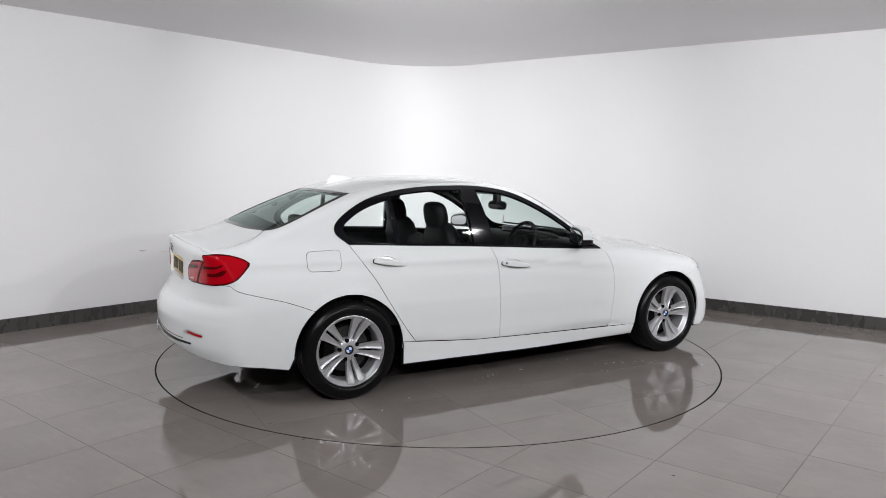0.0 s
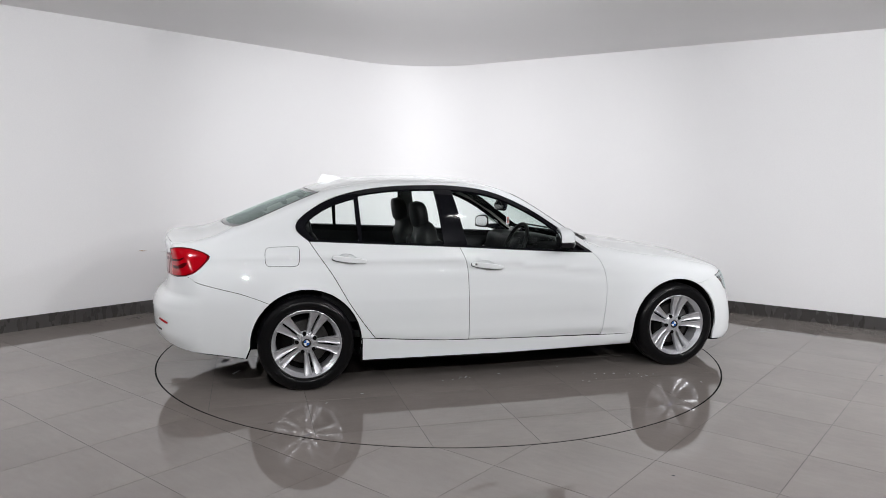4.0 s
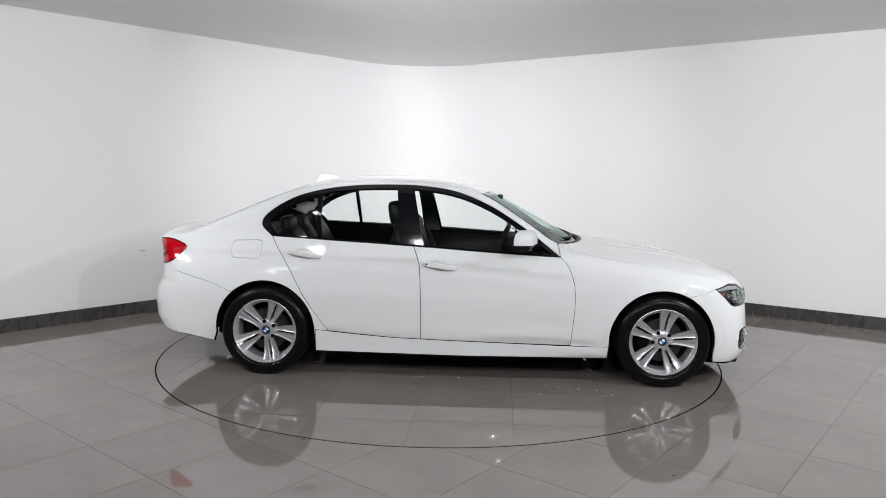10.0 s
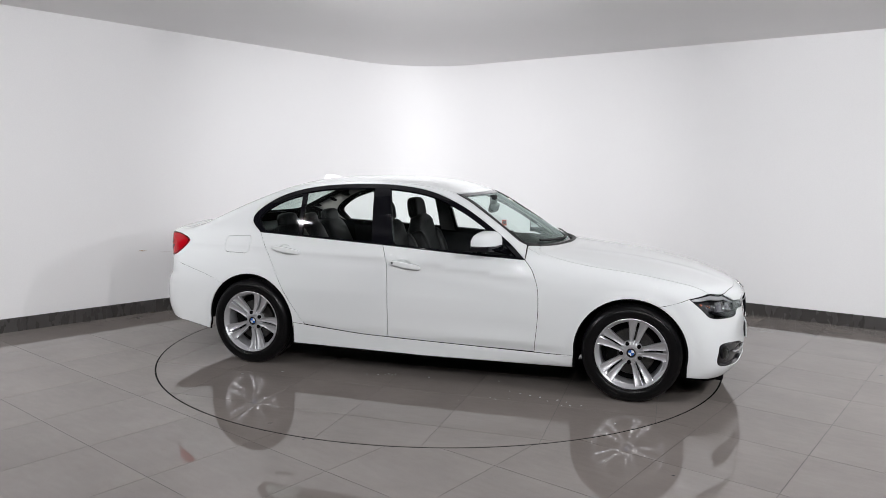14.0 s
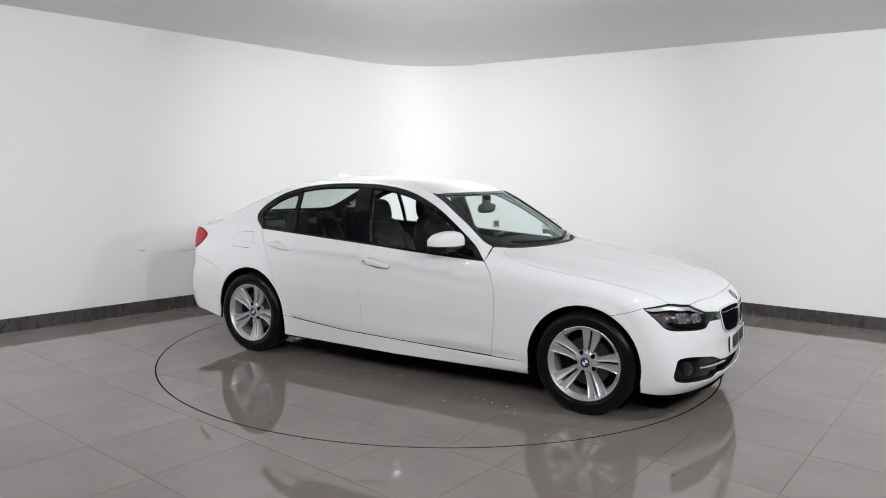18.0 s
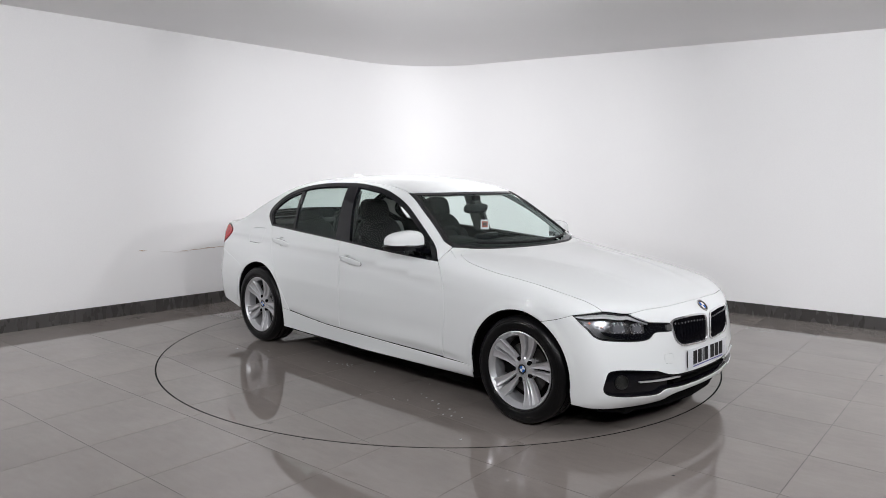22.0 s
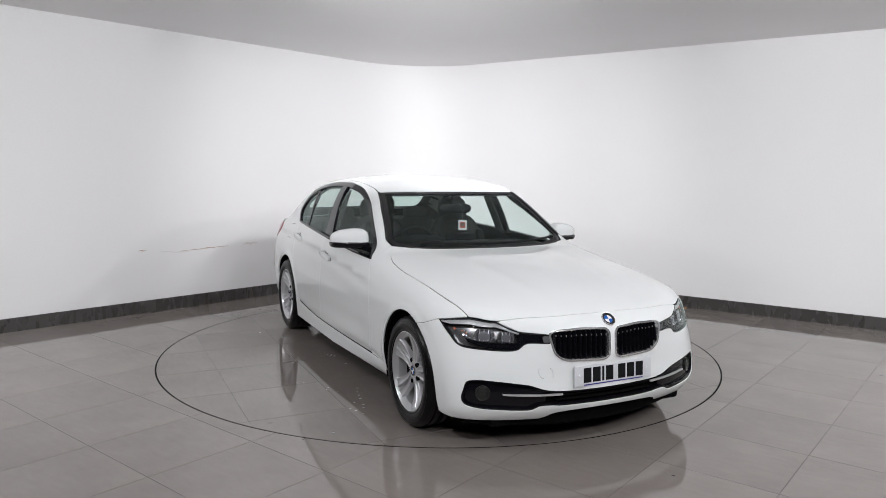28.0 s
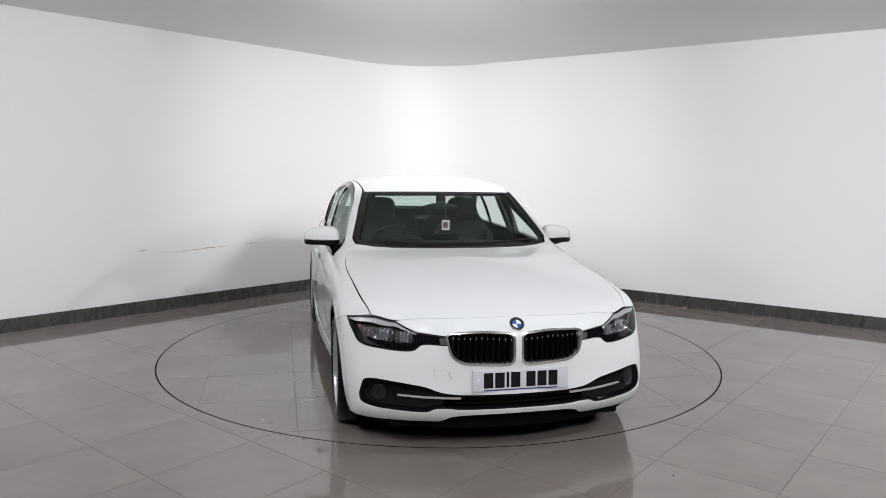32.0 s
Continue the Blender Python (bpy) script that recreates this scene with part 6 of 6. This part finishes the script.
for eye, aim, watts, cone in SPOTS:
    m = look(eye, aim) @ pose(0, 0, 0.03)
    spot_thing = tagged(new("ceiling_spotlight"), "unseen black studio spotlight hanging from the ceiling", "spotlight", "studio spotlights")
    spot_thing.matrix_basis = m
    if cone == 140:
        part("lamp_can", box("lamp_can", (0.42, 0.07, 0.08), (0, 0, 0.055), M_PLASTIC, 0.008), spot_thing)
        for k in (-0.11, 0.0, 0.11):
            part("lamp_lens", box("lamp_lens", (0.07, 0.022, 0.004), (k, 0, 0.013), M_STRIP), spot_thing, "glowing white strip lens")
    elif cone == 130:
        part("lamp_can", box("lamp_can", (0.38, 0.20, 0.07), (0, 0, 0.052), M_PLASTIC, 0.008), spot_thing)
        for k in (-0.05, 0.05):
            part("lamp_lens", box("lamp_lens", (0.15, 0.020, 0.004), (0, k, 0.015), M_BAR), spot_thing, "glowing white bar lens")
    else:
        part("lamp_can", lathe("lamp_can", [(0.0, 0.16), (0.05, 0.16), (0.075, 0.12), (0.08, 0.0), (0.074, 0.0), (0.070, 0.012), (0.0, 0.012)], M_PLASTIC, 32, axis="Z"), spot_thing)
        part("lamp_lens", lathe("lamp_lens", [(0.0, 0.008), (0.022, 0.008), (0.022, 0.011), (0.0, 0.011)], M_GLOW, 32, axis="Z"), spot_thing, "glowing white lens")
    back = m @ Vector((0, 0, 0.08))
    run = CEIL - back.z
    part("lamp_rod", lathe("lamp_rod", [(0.0, 0.0), (0.008, 0.0), (0.008, run - 0.014), (0.05, run - 0.012), (0.05, run), (0.0, run)], M_PLASTIC, 16, axis="Z"), spot_thing, "thin black ceiling rod").matrix_basis = m.inverted() @ Matrix.Translation(back)

# ---- scuffs on the wall, marks on the floor
M_SCUFF = material("wall_scuff", (0.50, 0.40, 0.34), 0.8, grain=0.3, scale=90)
M_SMEAR = material("wall_smear", (0.70, 0.68, 0.67), 0.8, grain=0.1, scale=60)
M_SPECK = material("black_speck", (0.012, 0.012, 0.012), 0.6)
M_LEAF = material("dry_leaf", (0.22, 0.12, 0.05), 0.8, grain=0.3, scale=80)
M_DROP = material("soap_drop", (0.45, 0.45, 0.44), 0.08, coat=1.0)
M_TAPE = material("grey_tape", (0.33, 0.33, 0.33), 0.5, grain=0.1, scale=120)
wall_in = Vector((-DL.y, DL.x)) if Vector((-DL.y, DL.x)).dot(Vector((0, -1)) - CORNER) > 0 else Vector((DL.y, -DL.x))


def scuff(s0, z0, s1, z1, width, mat, name, label):
    """A ragged streak on the left wall, from s0 to s1 metres along it."""
    rng = random.Random(int(s0 * 1000))
    n = 26
    up, low = [], []
    for i in range(n):
        u = i / (n - 1)
        w = width * math.sin(math.pi * (0.06 + 0.88 * u)) * (0.35 + 0.9 * rng.random())
        z = z0 + (z1 - z0) * u + width * 0.6 * (rng.random() - 0.5)
        p = CORNER + DL * (s0 + (s1 - s0) * u) + wall_in * 0.0012
        up.append((p.x, p.y, z + w / 2))
        low.append((p.x, p.y, z - w / 2))
    verts = up + low + [(x - wall_in.x * 0.001, y - wall_in.y * 0.001, z) for x, y, z in up + low]
    faces = [(i, i + 1, n + i + 1, n + i) for i in range(n - 1)]
    faces += [(i, 2 * n + i, 2 * n + i + 1, i + 1) for i in range(n - 1)] + [(n + i, n + i + 1, 3 * n + i + 1, 3 * n + i) for i in range(n - 1)]
    bm = bmesh.new()
    bm.from_mesh(raw(name, verts, faces, mat))
    tagged(new(name, bm_mesh(name, bm, mat)), label, "scuff", "wall scuffs")


scuff(3.50, 0.602, 2.92, 0.622, 0.010, M_SCUFF, "wall_scuff", "thin brown scrape on the white wall")
scuff(3.95, 0.640, 3.86, 0.632, 0.012, M_SCUFF, "wall_scuff", "short brown scrape on the white wall")
scuff(3.72, 0.612, 3.58, 0.604, 0.010, M_SMEAR, "wall_scuff", "faint grey smear on the white wall")
scuff(3.60, 0.596, 3.40, 0.592, 0.012, M_SMEAR, "wall_scuff", "faint grey smear on the white wall")
scuff(2.75, 0.625, 2.55, 0.630, 0.030, M_SMEAR, "wall_scuff", "faint grey smear on the white wall")


def fleck(name, x, y, sx, sy, turn, mat, label, category, z=0.0, h=0.0012, parent=None):
    rng = random.Random(int(abs(x * 7919 + y * 104729) * 100))
    n = 11
    ring = []
    for i in range(n):
        a = 2 * math.pi * i / n
        r = 0.75 + 0.5 * rng.random()
        ring.append((sx * r * math.cos(a), sy * r * math.sin(a)))
    verts = [(a, b, 0) for a, b in ring] + [(a * 0.7, b * 0.7, h) for a, b in ring] + [(0, 0, h * 1.3)]
    faces = [(i, (i + 1) % n, n + (i + 1) % n, n + i) for i in range(n)] + [(n + i, n + (i + 1) % n, 2 * n) for i in range(n)]
    ob = new(name, raw(name, verts, faces, mat, True))
    if parent is not None:
        ob.parent = parent
    ob.matrix_basis = pose(x, y, z, 0, 0, turn)
    return tagged(ob, label, category)


fleck("floor_mark", -0.735, -2.125, 0.030, 0.005, 60, M_SPECK, "short black mark on the grey floor tile", "floor mark")
fleck("floor_speck", 1.167, -2.56, 0.012, 0.006, 30, M_SPECK, "tiny black speck on the grey floor tile", "floor mark")
fleck("floor_speck", 3.308, -0.749, 0.012, 0.010, 0, M_SPECK, "tiny black speck on the grey floor tile", "floor mark")
fleck("floor_speck", -0.984, -1.889, 0.014, 0.004, 10, M_SPECK, "tiny black speck on the grey floor tile", "floor mark")
fleck("dry_leaf", 2.70, 1.83, 0.035, 0.014, -30, M_LEAF, "small dry brown leaf by the skirting", "leaf", h=0.012)

# soapy drops and tape on the turntable, under and beside the car
drops = [(1.13, -0.815), (1.10, -0.800), (1.16, -0.83), (1.145, -0.79), (1.03, -0.84), (0.95, -0.86), (1.08, -0.825), (2.02, -0.90), (2.10, -0.93), (2.17, -0.945), (2.24, -0.96), (2.36, -0.98), (2.42, -1.0), (2.45, -1.06), (2.40, -1.08),
         (2.05, -1.05), (1.93, -1.08), (1.97, -1.10), (2.30, -1.02), (2.52, -1.04), (0.35, -1.02), (0.10, -1.16), (1.75, -1.2), (2.75, -1.3), (1.4, -0.78), (1.9, -0.7)]
rng = random.Random(5)
for x, y in drops:
    s = 0.003 + 0.004 * rng.random()
    fleck("soap_drop", x - MARKS[0], y - MARKS[1], s * (1.2 + rng.random()), s, 360 * rng.random(), M_DROP, "", "", h=0.002, parent=turntable)
for x, y, w, d, a in ((-0.554, 0.025, 0.09, 0.045, 70), (-0.468, -0.320, 0.10, 0.018, 62)):
    me = box("tape_strip", (w, d, 0.0012), (0, 0, 0.0006), M_TAPE)
    part("tape_strip", me, turntable, "strip of pale grey tape").matrix_basis = pose(x - MARKS[0], y - MARKS[1], 0, 0, 0, a)


# ---- floor and turntable tiles
dirx = Vector((math.cos(FLOOR_TURN), math.sin(FLOOR_TURN)))
diry = Vector((-dirx.y, dirx.x))
for i in range(-14, 15):
    for j in range(-14, 15):
        u, v = FLOOR_OFF[0] + (i + 0.5) * TILE, FLOOR_OFF[1] + (j + 0.5) * TILE
        p = dirx * u + diry * v
        near = any(inside_room(*(dirx * (u + a * 0.3) + diry * (v + b * 0.3))) for a in (-1, 1) for b in (-1, 1))
        if not near or p.y < -1.0 and not inside_room(p.x, p.y):
            continue
        me = tile_mesh("floor_tile", u, v, False, RING + 0.006, (0, 0), M_TILE)
        if me:
            ob = part("floor_tile", me, floor)
            ob.matrix_basis = pose(0, 0, 0, 0, 0, degrees_of(FLOOR_TURN))

for i in range(-5, 6):
    for j in range(-5, 6):
        me = tile_mesh("turntable_tile", (i + 0.5) * TILE + DISC_OFF[0], (j + 0.5) * TILE + DISC_OFF[1], True, RING - 0.006, (0, 0), M_TILE)
        if me:
            part("turntable_tile", me, turntable)

motions()
